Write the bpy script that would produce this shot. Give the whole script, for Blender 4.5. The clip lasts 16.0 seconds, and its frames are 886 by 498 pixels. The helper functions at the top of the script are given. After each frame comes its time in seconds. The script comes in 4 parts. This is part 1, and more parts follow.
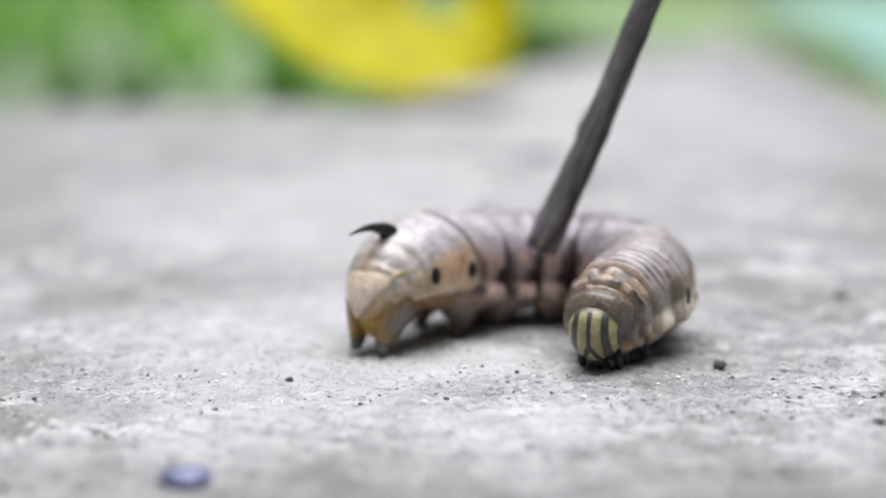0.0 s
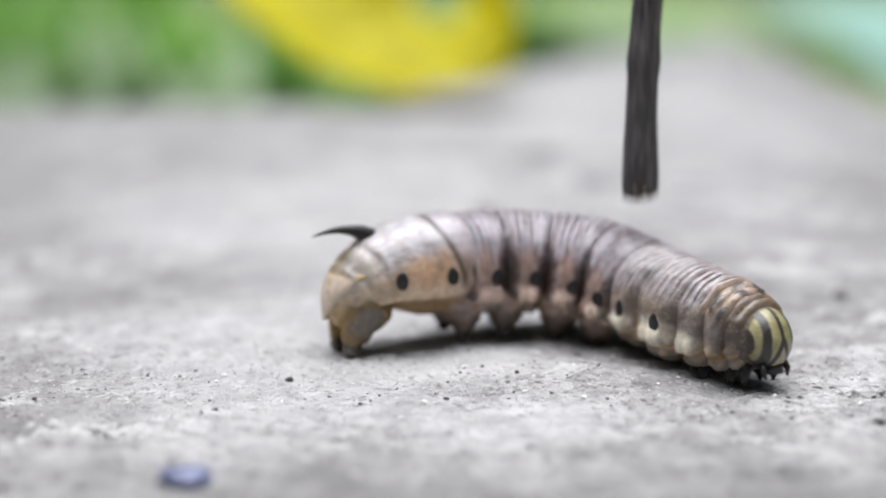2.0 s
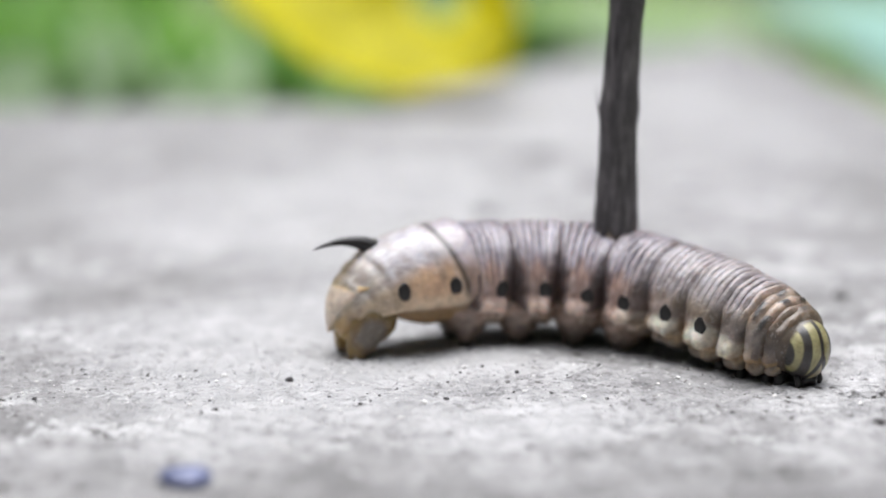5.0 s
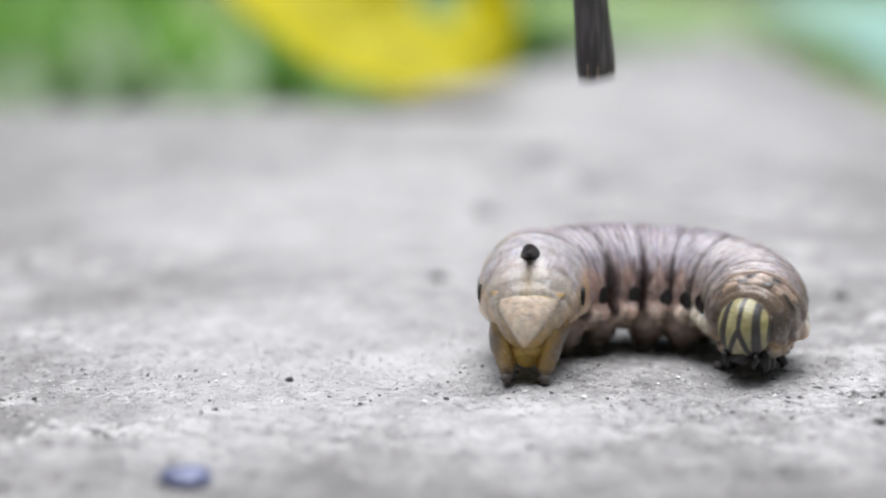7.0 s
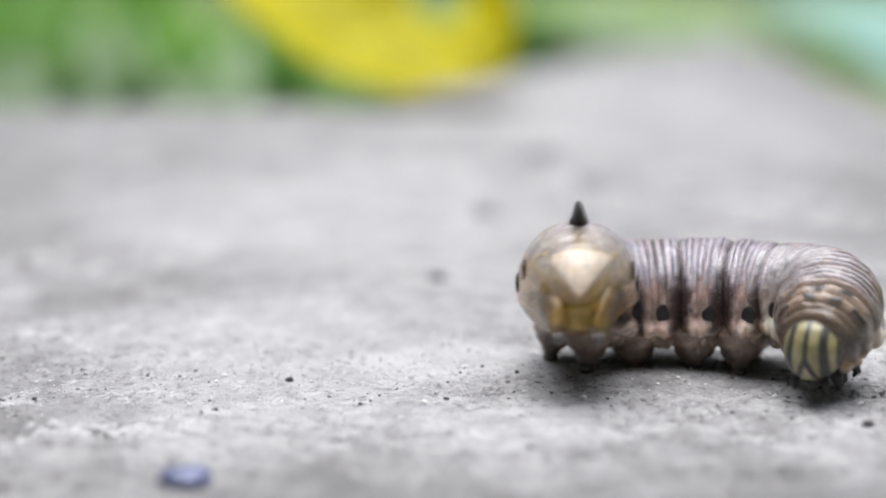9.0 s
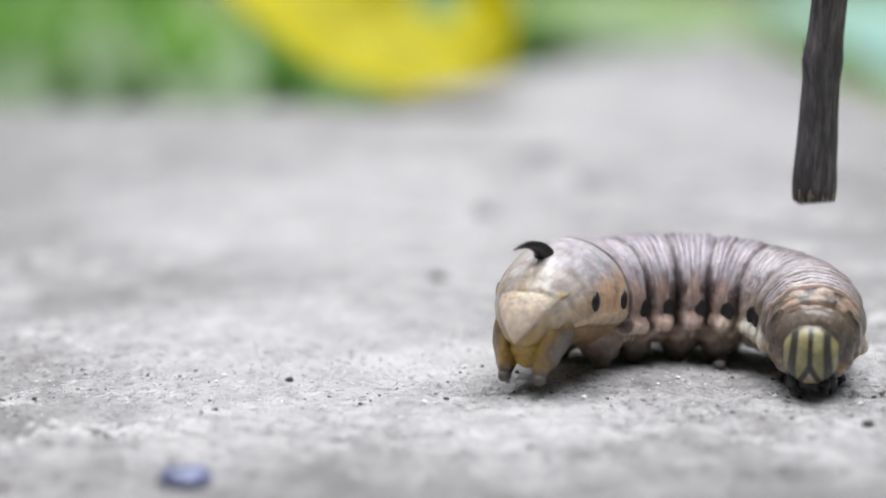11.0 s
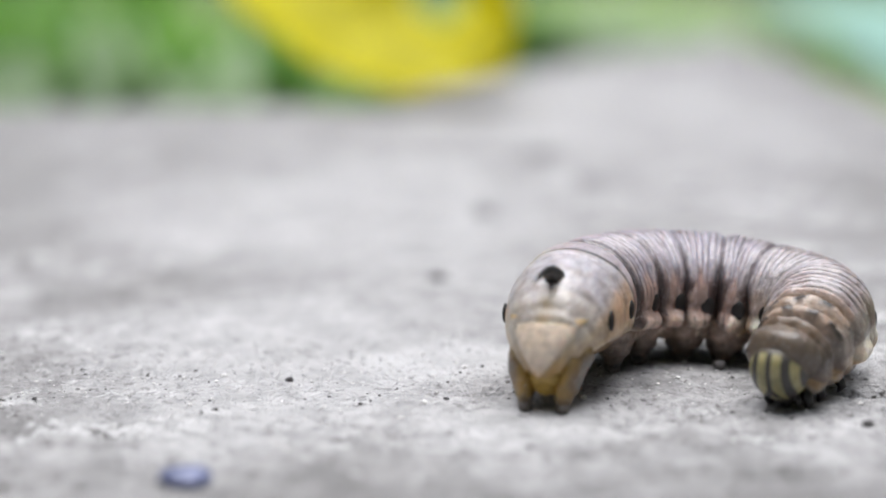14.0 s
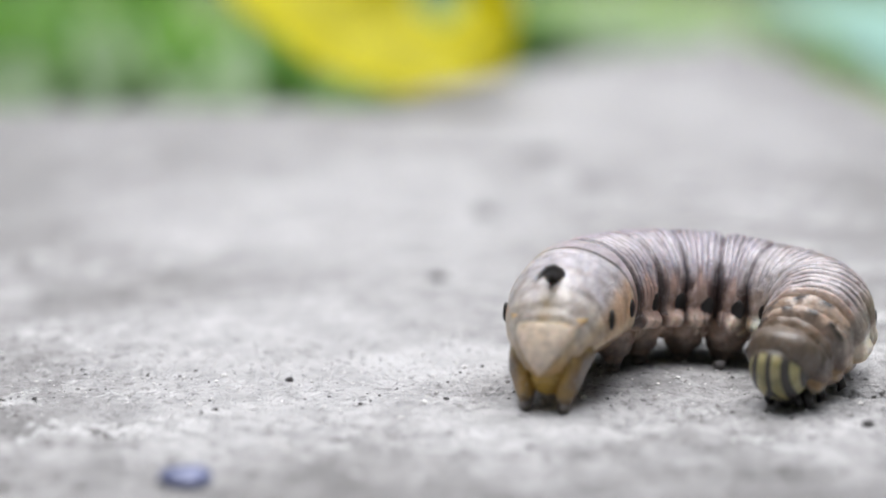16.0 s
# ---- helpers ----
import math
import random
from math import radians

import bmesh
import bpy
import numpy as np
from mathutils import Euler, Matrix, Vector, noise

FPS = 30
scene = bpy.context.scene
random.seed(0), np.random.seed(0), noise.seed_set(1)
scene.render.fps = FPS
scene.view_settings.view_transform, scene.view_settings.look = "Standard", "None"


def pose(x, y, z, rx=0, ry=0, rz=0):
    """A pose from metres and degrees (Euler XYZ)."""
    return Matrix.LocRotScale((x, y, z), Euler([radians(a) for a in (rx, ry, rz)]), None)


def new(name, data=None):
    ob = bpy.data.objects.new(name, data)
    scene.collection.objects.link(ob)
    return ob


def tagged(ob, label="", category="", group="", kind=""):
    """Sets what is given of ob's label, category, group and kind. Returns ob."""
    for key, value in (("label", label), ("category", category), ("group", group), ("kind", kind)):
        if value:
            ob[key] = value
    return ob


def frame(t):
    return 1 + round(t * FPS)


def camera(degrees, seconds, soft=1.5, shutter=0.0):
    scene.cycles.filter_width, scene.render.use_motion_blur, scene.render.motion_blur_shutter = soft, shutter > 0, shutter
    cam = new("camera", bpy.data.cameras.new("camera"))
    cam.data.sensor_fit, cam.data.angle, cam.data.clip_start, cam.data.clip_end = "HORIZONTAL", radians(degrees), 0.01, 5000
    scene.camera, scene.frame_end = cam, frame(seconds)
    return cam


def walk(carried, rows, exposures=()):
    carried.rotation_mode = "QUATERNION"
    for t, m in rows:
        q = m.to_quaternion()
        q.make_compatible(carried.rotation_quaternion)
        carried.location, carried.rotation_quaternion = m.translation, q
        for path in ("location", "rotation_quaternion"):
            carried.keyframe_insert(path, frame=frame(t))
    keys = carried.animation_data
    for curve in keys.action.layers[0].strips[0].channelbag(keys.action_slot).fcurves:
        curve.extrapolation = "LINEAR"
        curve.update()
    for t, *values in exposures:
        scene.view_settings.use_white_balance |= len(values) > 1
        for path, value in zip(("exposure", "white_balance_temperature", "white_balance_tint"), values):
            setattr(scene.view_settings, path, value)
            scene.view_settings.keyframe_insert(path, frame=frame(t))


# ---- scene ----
MM = 0.001

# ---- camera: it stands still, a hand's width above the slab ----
cam = camera(29, 16.0, soft=1.8, shutter=0.5)
cam.data.dof.use_dof = True
cam.data.dof.focus_distance = 0.207
cam.data.dof.aperture_fstop = 7.8
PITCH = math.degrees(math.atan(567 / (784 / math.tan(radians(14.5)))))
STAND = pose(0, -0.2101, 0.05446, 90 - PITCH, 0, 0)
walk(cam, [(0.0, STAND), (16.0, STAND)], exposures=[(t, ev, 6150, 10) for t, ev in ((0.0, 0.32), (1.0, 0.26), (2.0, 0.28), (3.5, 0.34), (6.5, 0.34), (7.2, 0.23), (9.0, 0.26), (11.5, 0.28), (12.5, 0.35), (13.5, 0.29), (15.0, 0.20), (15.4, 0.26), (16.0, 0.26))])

# ---- light: a bright overcast sky ----
SUN_UP, SUN_ROUND = 86, -22
world = bpy.data.worlds.new("overcast_sky")
scene.world = world
world.use_nodes = True
sky = world.node_tree.nodes.new("ShaderNodeTexSky")
sky.sky_type, sky.sun_disc = "NISHITA", False
sky.sun_elevation, sky.sun_rotation = radians(SUN_UP), radians(SUN_ROUND)
sky.dust_density, sky.ozone_density, sky.air_density = 5.0, 0.5, 1.0
world.node_tree.nodes["Background"].inputs["Strength"].default_value = 0.085
world.node_tree.links.new(sky.outputs[0], world.node_tree.nodes["Background"].inputs["Color"])
sun = new("sun", bpy.data.lights.new("sun", "SUN"))
sun.data.energy, sun.data.angle, sun.data.color = 4.8, radians(60), (1.0, 0.98, 0.955)
sun.matrix_world = pose(0, 0, 2, 90 - SUN_UP, 0, 180 - SUN_ROUND)


# ---- materials ----
def shader(name, rough=0.6, spec=0.5):
    m = bpy.data.materials.new(name)
    m.use_nodes = True
    p = m.node_tree.nodes["Principled BSDF"]
    p.inputs["Roughness"].default_value = rough
    p.inputs["Specular IOR Level"].default_value = spec
    return m, m.node_tree, p


def node(tree, kind, **values):
    n = tree.nodes.new(kind)
    for k, v in values.items():
        n.inputs[k].default_value = v
    return n


def ramp(tree, source, *stops):
    n = tree.nodes.new("ShaderNodeValToRGB")
    e = n.color_ramp.elements
    while len(e) < len(stops):
        e.new(0.5)
    for el, (at, c) in zip(e, stops):
        el.position = at
        el.color = (c, c, c, 1) if isinstance(c, float) else (*c, 1)
    tree.links.new(source, n.inputs[0])
    return n.outputs[0]


def noisy(tree, where, scale, detail=4.0, rough=0.6):
    n = node(tree, "ShaderNodeTexNoise", Scale=scale, Detail=detail, Roughness=rough)
    tree.links.new(where, n.inputs["Vector"])
    return n.outputs["Fac"]


def blend(tree, how, fac, a, b):
    n = tree.nodes.new("ShaderNodeMix")
    n.data_type, n.blend_type = "RGBA", how
    for socket, v in ((n.inputs[0], fac), (n.inputs[6], a), (n.inputs[7], b)):
        if isinstance(v, bpy.types.NodeSocket):
            tree.links.new(v, socket)
        else:
            socket.default_value = (*v, 1) if isinstance(v, tuple) else v
    return n.outputs[2]


def bump(tree, p, height, distance, strength=1.0, under=None):
    n = node(tree, "ShaderNodeBump", Strength=strength, Distance=distance)
    tree.links.new(height, n.inputs["Height"])
    if under:
        tree.links.new(under, n.inputs["Normal"])
    tree.links.new(n.outputs[0], p.inputs["Normal"])
    return n.outputs[0]


def where(tree, attribute=""):
    if attribute:
        n = tree.nodes.new("ShaderNodeAttribute")
        n.attribute_name = attribute
        return n.outputs["Vector"]
    return tree.nodes.new("ShaderNodeTexCoord").outputs["Object"]


def skin_material(name="larva_skin", grains=0.22):
    """Waxy larval skin: the pigment lies in the mesh, the mottling and pores in the shader."""
    m, t, p = shader(name, 0.40, 0.5)
    c = t.nodes.new("ShaderNodeAttribute")
    c.attribute_name = "pigment"
    v = where(t, "rest")
    mottle = ramp(t, noisy(t, v, 1100, 5, 0.65), (0.3, 0.74), (0.5, 1.0), (0.72, 1.22))
    patch = ramp(t, noisy(t, v, 260, 3), (0.35, 0.88), (0.65, 1.10))
    col = blend(t, "MULTIPLY", 1.0, blend(t, "MULTIPLY", 1.0, c.outputs["Color"], mottle), patch)
    specks = ramp(t, noisy(t, v, 2300, 2, 0.5), (0.61, 0.0), (0.69, grains))
    col = blend(t, "MIX", specks, col, (0.50, 0.46, 0.44))
    t.links.new(col, p.inputs["Base Color"])
    t.links.new(ramp(t, noisy(t, v, 700, 3), (0.3, 0.42), (0.7, 0.62)), p.inputs["Roughness"])
    p.inputs["Subsurface Weight"].default_value = 0.3
    p.inputs["Subsurface Scale"].default_value = 0.0016
    p.inputs["Subsurface Radius"].default_value = (1.0, 0.55, 0.3)
    p.inputs["Coat Weight"].default_value = 0.7
    p.inputs["Coat Roughness"].default_value = 0.26
    broad = bump(t, p, noisy(t, v, 330, 2, 0.5), 0.00045, 0.5)
    first = bump(t, p, noisy(t, v, 900, 4, 0.6), 0.0002, 0.5, broad)
    bump(t, p, noisy(t, v, 2400, 4, 0.65), 0.00028, 0.75, first)
    return m


def plain_material(name, colour, rough, scale, spread=0.3, relief=0.0002, spec=0.5):
    m, t, p = shader(name, rough, spec)
    v = where(t)
    f = ramp(t, noisy(t, v, scale, 5), (0.3, 1 - spread), (0.7, 1 + spread))
    g = ramp(t, noisy(t, v, scale * 5, 3), (0.3, 1 - spread * 0.6), (0.7, 1 + spread * 0.6))
    t.links.new(blend(t, "MULTIPLY", 1.0, blend(t, "MULTIPLY", 1.0, colour, f), g), p.inputs["Base Color"])
    bump(t, p, noisy(t, v, scale * 4, 4), relief, 0.6)
    return m


def concrete_material():
    m, t, p = shader("rough_concrete", 0.85, 0.3)
    v = where(t)
    large = noisy(t, v, 26, 4, 0.55)
    mid = noisy(t, v, 130, 5, 0.65)
    fine = noisy(t, v, 900, 4, 0.7)
    col = ramp(t, large, (0.34, (0.34, 0.332, 0.33)), (0.48, (0.46, 0.452, 0.452)), (0.62, (0.60, 0.592, 0.596)))
    col = blend(t, "MULTIPLY", 1.0, col, ramp(t, mid, (0.34, 0.70), (0.5, 1.0), (0.66, 1.22)))
    col = blend(t, "MULTIPLY", 1.0, col, ramp(t, fine, (0.30, 0.58), (0.45, 1.0), (0.72, 1.2)))
    col = blend(t, "MULTIPLY", 1.0, col, ramp(t, noisy(t, v, 430, 3, 0.6), (0.32, 0.80), (0.48, 1.06), (0.66, 1.2)))
    white = ramp(t, noisy(t, v, 95, 8, 0.7), (0.55, 0.0), (0.60, 1.0))
    col = blend(t, "MIX", white, col, (0.92, 0.915, 0.915))
    flecks = ramp(t, noisy(t, v, 480, 3, 0.5), (0.645, 0.0), (0.68, 1.0))
    col = blend(t, "MIX", flecks, col, (0.13, 0.12, 0.115))
    dust = ramp(t, noisy(t, v, 48, 5, 0.6), (0.47, 0.0), (0.66, 0.6))
    col = blend(t, "MIX", dust, col, (0.27, 0.262, 0.26))
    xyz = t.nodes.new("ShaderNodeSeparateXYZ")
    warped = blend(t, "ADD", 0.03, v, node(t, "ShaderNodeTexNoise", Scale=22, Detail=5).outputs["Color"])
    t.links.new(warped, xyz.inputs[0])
    # darker towards both sides and the front; the right side's vignette is painted in
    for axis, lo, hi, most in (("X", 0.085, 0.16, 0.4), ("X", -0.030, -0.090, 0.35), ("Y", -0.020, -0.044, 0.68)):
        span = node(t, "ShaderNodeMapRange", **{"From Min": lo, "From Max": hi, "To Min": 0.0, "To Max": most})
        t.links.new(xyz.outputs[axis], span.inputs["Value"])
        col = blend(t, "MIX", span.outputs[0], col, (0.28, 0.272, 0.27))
    # pale patches with frayed edges: place, half-widths, strength
    for cx, cy, rx, ry, most in ((-0.004, 0.022, 0.034, 0.050, 0.55), (0.058, 0.330, 0.075, 0.170, 0.40), (0.0, 0.140, 0.055, 0.095, 0.5), (0.026, -0.010, 0.016, 0.012, 0.45), (0.016, 0.018, 0.017, 0.012, 0.7)):
        ring = node(t, "ShaderNodeMapping", Location=(-cx / rx, -cy / ry, 0), Scale=(1 / rx, 1 / ry, 0))
        t.links.new(warped, ring.inputs["Vector"])
        far = t.nodes.new("ShaderNodeVectorMath")
        far.operation = "LENGTH"
        t.links.new(ring.outputs[0], far.inputs[0])
        col = blend(t, "MIX", ramp(t, far.outputs["Value"], (0.45, most), (1.0, 0.0)), col, blend(t, "MULTIPLY", 1.0, (0.80, 0.795, 0.80), ramp(t, mid, (0.36, 0.80), (0.55, 1.0))))
    clusters = ramp(t, noisy(t, v, 60, 3, 0.6), (0.40, 0.0), (0.58, 1.0))
    grime = blend(t, "MULTIPLY", 1.0, clusters, ramp(t, noisy(t, v, 700, 2, 0.5), (0.59, 0.0), (0.67, 0.6)))
    col = blend(t, "MIX", grime, col, (0.16, 0.15, 0.145))
    col = blend(t, "MULTIPLY", 1.0, col, (0.65, 0.65, 0.65))
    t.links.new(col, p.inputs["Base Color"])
    flakes = node(t, "ShaderNodeTexVoronoi", Scale=1300)
    t.links.new(v, flakes.inputs["Vector"])
    first = bump(t, p, mid, 0.0012, 0.7)
    second = bump(t, p, fine, 0.0010, 1.0, first)
    bump(t, p, flakes.outputs["Distance"], 0.0004, 0.8, second)
    return m


def bark_material():
    m, t, p = shader("grey_bark", 0.8, 0.3)
    v = where(t)
    stretch = node(t, "ShaderNodeMapping", Scale=(1, 1, 0.12))
    t.links.new(v, stretch.inputs["Vector"])
    f = noisy(t, stretch.outputs[0], 1500, 5, 0.7)
    g = noisy(t, v, 160, 4)
    col = ramp(t, f, (0.3, (0.032, 0.029, 0.031)), (0.5, (0.088, 0.080, 0.084)), (0.72, (0.20, 0.183, 0.188)))
    t.links.new(blend(t, "MULTIPLY", 1.0, col, ramp(t, g, (0.3, 0.75), (0.7, 1.2))), p.inputs["Base Color"])
    bump(t, p, f, 0.0005, 0.9)
    return m


def leaf_material(name, dark, light, scale, spec=0.4):
    """Thin leaf: part of the light comes through; the tone varies from leaf to leaf."""
    m, t, p = shader(name, 0.45, spec)
    info = t.nodes.new("ShaderNodeObjectInfo")
    v = where(t)
    a = ramp(t, info.outputs["Random"], (0.0, dark), (1.0, light))
    col = blend(t, "MULTIPLY", 1.0, a, ramp(t, noisy(t, v, scale, 3), (0.3, 0.75), (0.7, 1.2)))
    t.links.new(col, p.inputs["Base Color"])
    thin = t.nodes.new("ShaderNodeBsdfTranslucent")
    t.links.new(col, thin.inputs["Color"])
    mix = node(t, "ShaderNodeMixShader", Fac=0.45)
    t.links.new(p.outputs[0], mix.inputs[1])
    t.links.new(thin.outputs[0], mix.inputs[2])
    t.links.new(mix.outputs[0], t.nodes["Material Output"].inputs["Surface"])
    return m


SKIN = skin_material()
FACE = skin_material("head_capsule", 0.0)
BLACK = plain_material("black_chitin", (0.010, 0.008, 0.008), 0.42, 900, 0.4, 0.00005)
PROLEG = plain_material("proleg_skin", (0.10, 0.086, 0.076), 0.5, 900, 0.35, 0.0001)
AMBER = plain_material("amber_skin", (0.36, 0.235, 0.055), 0.35, 420, 0.3, 0.0001)
PLATE = plain_material("anal_plate_skin", (0.36, 0.265, 0.13), 0.38, 350, 0.18, 0.0001)
CONCRETE = concrete_material()
PLASTER = plain_material("grey_plaster", (0.11, 0.12, 0.095), 0.9, 5, 0.2, 0.002, 0.2)
BARK = bark_material()
WOOD = plain_material("broken_wood", (0.36, 0.29, 0.22), 0.8, 700, 0.5, 0.0003)
SOIL = plain_material("soil", (0.16, 0.205, 0.0912), 0.95, 14, 0.5, 0.01, 0.1)
GREEN = leaf_material("grass_green", (0.092, 0.24, 0.023), (0.215, 0.41, 0.08), 30)
DEEP = leaf_material("deep_green", (0.057, 0.167, 0.0114), (0.144, 0.304, 0.038), 30)
LIME = leaf_material("lime_green", (0.33, 0.52, 0.14), (0.48, 0.66, 0.27), 30)
PALE = leaf_material("pale_green", (0.35, 0.46, 0.285), (0.49, 0.59, 0.405), 30)
YELLOW = leaf_material("yellow_leaf", (0.60, 0.55, 0.010), (0.62, 0.57, 0.012), 30, 0.12)
TEAL = plain_material("teal_plastic", (0.213, 0.365, 0.312), 0.5, 6, 0.12, 0.002)
# dark stone; the blue of the reflected sky is put into its base colour
SKY_TINTED = plain_material("sky_tinted_stone", (0.129, 0.144, 0.243), 0.28, 300, 0.4, 0.0003)
GREY = plain_material("grey_stone", (0.15, 0.145, 0.145), 0.8, 500, 0.4, 0.0002)
DARK = plain_material("dark_stone", (0.06, 0.055, 0.055), 0.7, 800, 0.4, 0.0002)
SAND = plain_material("sand_grain", (0.56, 0.55, 0.54), 0.5, 700, 0.5, 0.0001)
WHITE = plain_material("white_grain", (0.85, 0.85, 0.84), 0.3, 800, 0.1, 0.0001)


# ---- building helpers ----
def mesh(name, verts, faces, material, colours=None, rest=None, smooth=True):
    me = bpy.data.meshes.new(name)
    me.from_pydata([tuple(v) for v in verts], [], [tuple(f) for f in faces])
    me.materials.append(material)
    if smooth:
        me.polygons.foreach_set("use_smooth", [True] * len(me.polygons))
    if colours is not None:
        a = me.attributes.new("pigment", "FLOAT_COLOR", "POINT")
        a.data.foreach_set("color", np.c_[np.asarray(colours), np.ones(len(verts))].astype(np.float32).ravel())
    if rest is not None:
        a = me.attributes.new("rest", "FLOAT_VECTOR", "POINT")
        a.data.foreach_set("vector", np.asarray(rest, dtype=np.float32).ravel())
    me.update()
    return me


def part(name, data, parent, label="", at=None):
    ob = new(name, data)
    ob.parent = parent
    if at is not None:
        ob.matrix_basis = at
    if label:
        tagged(ob, label)
    return ob


def loft(rings, cap=True):
    """Closed rings of equal count, joined one to the next."""
    n = len(rings[0])
    verts = [v for r in rings for v in r]
    faces = []
    for i in range(len(rings) - 1):
        for j in range(n):
            k = (j + 1) % n
            faces.append((i * n + j, i * n + k, (i + 1) * n + k, (i + 1) * n + j))
    if cap:
        faces.append(tuple(range(n - 1, -1, -1)))
        faces.append(tuple(range((len(rings) - 1) * n, len(rings) * n)))
    return verts, faces


def tube(points, radii, n=12, flat=1.0, rough=0.0, seed=0, fine=1, lumpy=0.0):
    """A tapered tube along a line of points; flat squeezes it sideways."""
    rng = random.Random(seed)
    rings = []
    pts = [Vector(p) for p in points]
    if fine > 1:
        at = np.linspace(0, len(pts) - 1, (len(pts) - 1) * fine + 1)
        radii = list(np.interp(at, range(len(pts)), radii))
        pts = [Vector([float(np.interp(k, range(len(points)), [p[d] for p in pts])) for d in range(3)]) for k in at]
    side = Vector((0, 1, 0))
    for i, (p, r) in enumerate(zip(pts, radii)):
        d = (pts[min(i + 1, len(pts) - 1)] - pts[max(i - 1, 0)]).normalized()
        if abs(d.dot(side)) > 0.9:
            side = Vector((1, 0, 0))
        u = d.cross(side).normalized()
        w = u.cross(d).normalized()
        side = w
        ring = []
        for j in range(n):
            a = 2 * math.pi * j / n
            q = r * (1 + rough * rng.uniform(-1, 1))
            if lumpy:
                q *= 1 + lumpy * noise.noise(Vector((p.x, p.y, p.z)) * 420 + Vector((math.cos(a), math.sin(a), seed)) * 1.2)
            ring.append(p + u * (q * math.cos(a)) + w * (q * flat * math.sin(a)))
        rings.append(ring)
    return loft(rings)


def lump(rx, ry, rz, seed=0, uneven=0.25, cuts=2):
    bm = bmesh.new()
    bmesh.ops.create_icosphere(bm, subdivisions=cuts, radius=1.0)
    off = Vector((seed * 3.7, seed * 1.3, seed * 2.1))
    for v in bm.verts:
        k = 1 + uneven * noise.noise(v.co * 1.3 + off) + uneven * 0.4 * noise.noise(v.co * 3.1 + off)
        v.co = Vector((v.co.x * rx, v.co.y * ry, v.co.z * rz)) * k
    verts = [v.co.copy() for v in bm.verts]
    faces = [[v.index for v in f.verts] for f in bm.faces]
    bm.free()
    return verts, faces


# ---- the slab, the ground and what stands behind ----
def axis_steps(lo, hi, fine_lo, fine_hi, fine, growth=1.09):
    mid = list(np.arange(fine_lo, fine_hi, fine))
    out, d, x = [], fine, fine_hi
    while x < hi:
        out.append(x)
        x += d
        d *= growth
    left, d, x = [], fine, fine_lo - fine
    while x > lo:
        left.append(x)
        x -= d
        d *= growth
    return np.array([lo] + left[::-1] + mid + out + [hi])


SLAB_BACK = [(-3.0, 0.30), (-0.134, 0.309), (-0.026, 0.33), (0.032, 0.461), (0.151, 0.675)]


def slab_back(x):
    xs, ys = zip(*SLAB_BACK)
    return float(np.interp(x, xs, ys))


# worn hollows in the slab: place, half-widths and depth in millimetres
PITS = [(5.5, -10.5, 3.2, 2.2, 1.7), (51, -12, 4.5, 1.2, 2.2), (-37.0, -28.0, 1.8, 1.6, 1.2), (34, -44, 9.0, 1.2, 2.6), (-21, -18, 1.5, 1.2, 0.6), (-16, -30, 2.6, 2.2, 0.7),
        (18, -7.5, 1.6, 0.8, 0.5), (24, -9.0, 1.2, 0.8, 0.5), (-33, -6, 2.5, 1.2, 0.5), (44, -8, 2.2, 0.8, 0.5)]


def slab_height(x, y):
    near = math.exp(-((x / 0.12) ** 2) - ((y / 0.09) ** 2))
    p = Vector((x, y, 0))
    h = 0.0040 * noise.noise(p * 7) * (1 - near) + 0.0009 * noise.noise(p * 34)
    h += 0.00042 * noise.noise(p * 120) + 0.00022 * noise.noise(p * 420) + 0.00017 * noise.noise(p * 1000)
    for px, py, rx, ry, depth in PITS:
        d = ((x / MM - px) / rx) ** 2 + ((y / MM - py) / ry) ** 2
        if d < 4:
            h -= depth * MM * math.exp(-d * 1.5) * (1 + 0.9 * noise.noise(p * 700))
    pit = noise.noise(p * 75 + Vector((3, 7, 0)))
    if pit > 0.42:
        h -= 0.0022 * (pit - 0.42)
    return h


def make_slab():
    xs = axis_steps(-3.0, 0.155, -0.058, 0.066, 0.0004)
    ys = axis_steps(-2.4, 0.80, -0.032, 0.012, 0.0004, 1.06)
    nx, ny = len(xs), len(ys)
    verts, faces = [], []
    for y in ys:
        for x in xs:
            back = slab_back(x)
            yy = min(y, back + 0.006 * noise.noise(Vector((x * 20, 0, 5))))
            xx = min(x, 0.121 + 0.044 * yy + 0.004 * noise.noise(Vector((0, yy * 18, 9))))
            verts.append((xx, yy, slab_height(xx, yy)))
    for j in range(ny - 1):
        for i in range(nx - 1):
            a = j * nx + i
            faces.append((a, a + 1, a + nx + 1, a + nx))
    rim = [i for i in range(nx)] + [j * nx + nx - 1 for j in range(1, ny)] + \
          [(ny - 1) * nx + i for i in range(nx - 2, -1, -1)] + [j * nx for j in range(ny - 2, 0, -1)]
    first = len(verts)
    for k in rim:
        x, y, z = verts[k]
        verts.append((x, y, -0.062))
    for k in range(len(rim)):
        n = (k + 1) % len(rim)
        faces.append((rim[k], first + k, first + n, rim[n]))
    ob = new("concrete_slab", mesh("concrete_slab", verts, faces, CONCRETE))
    return tagged(ob, "rough pale grey concrete slab with worn broken edge", "slab", kind="structure")


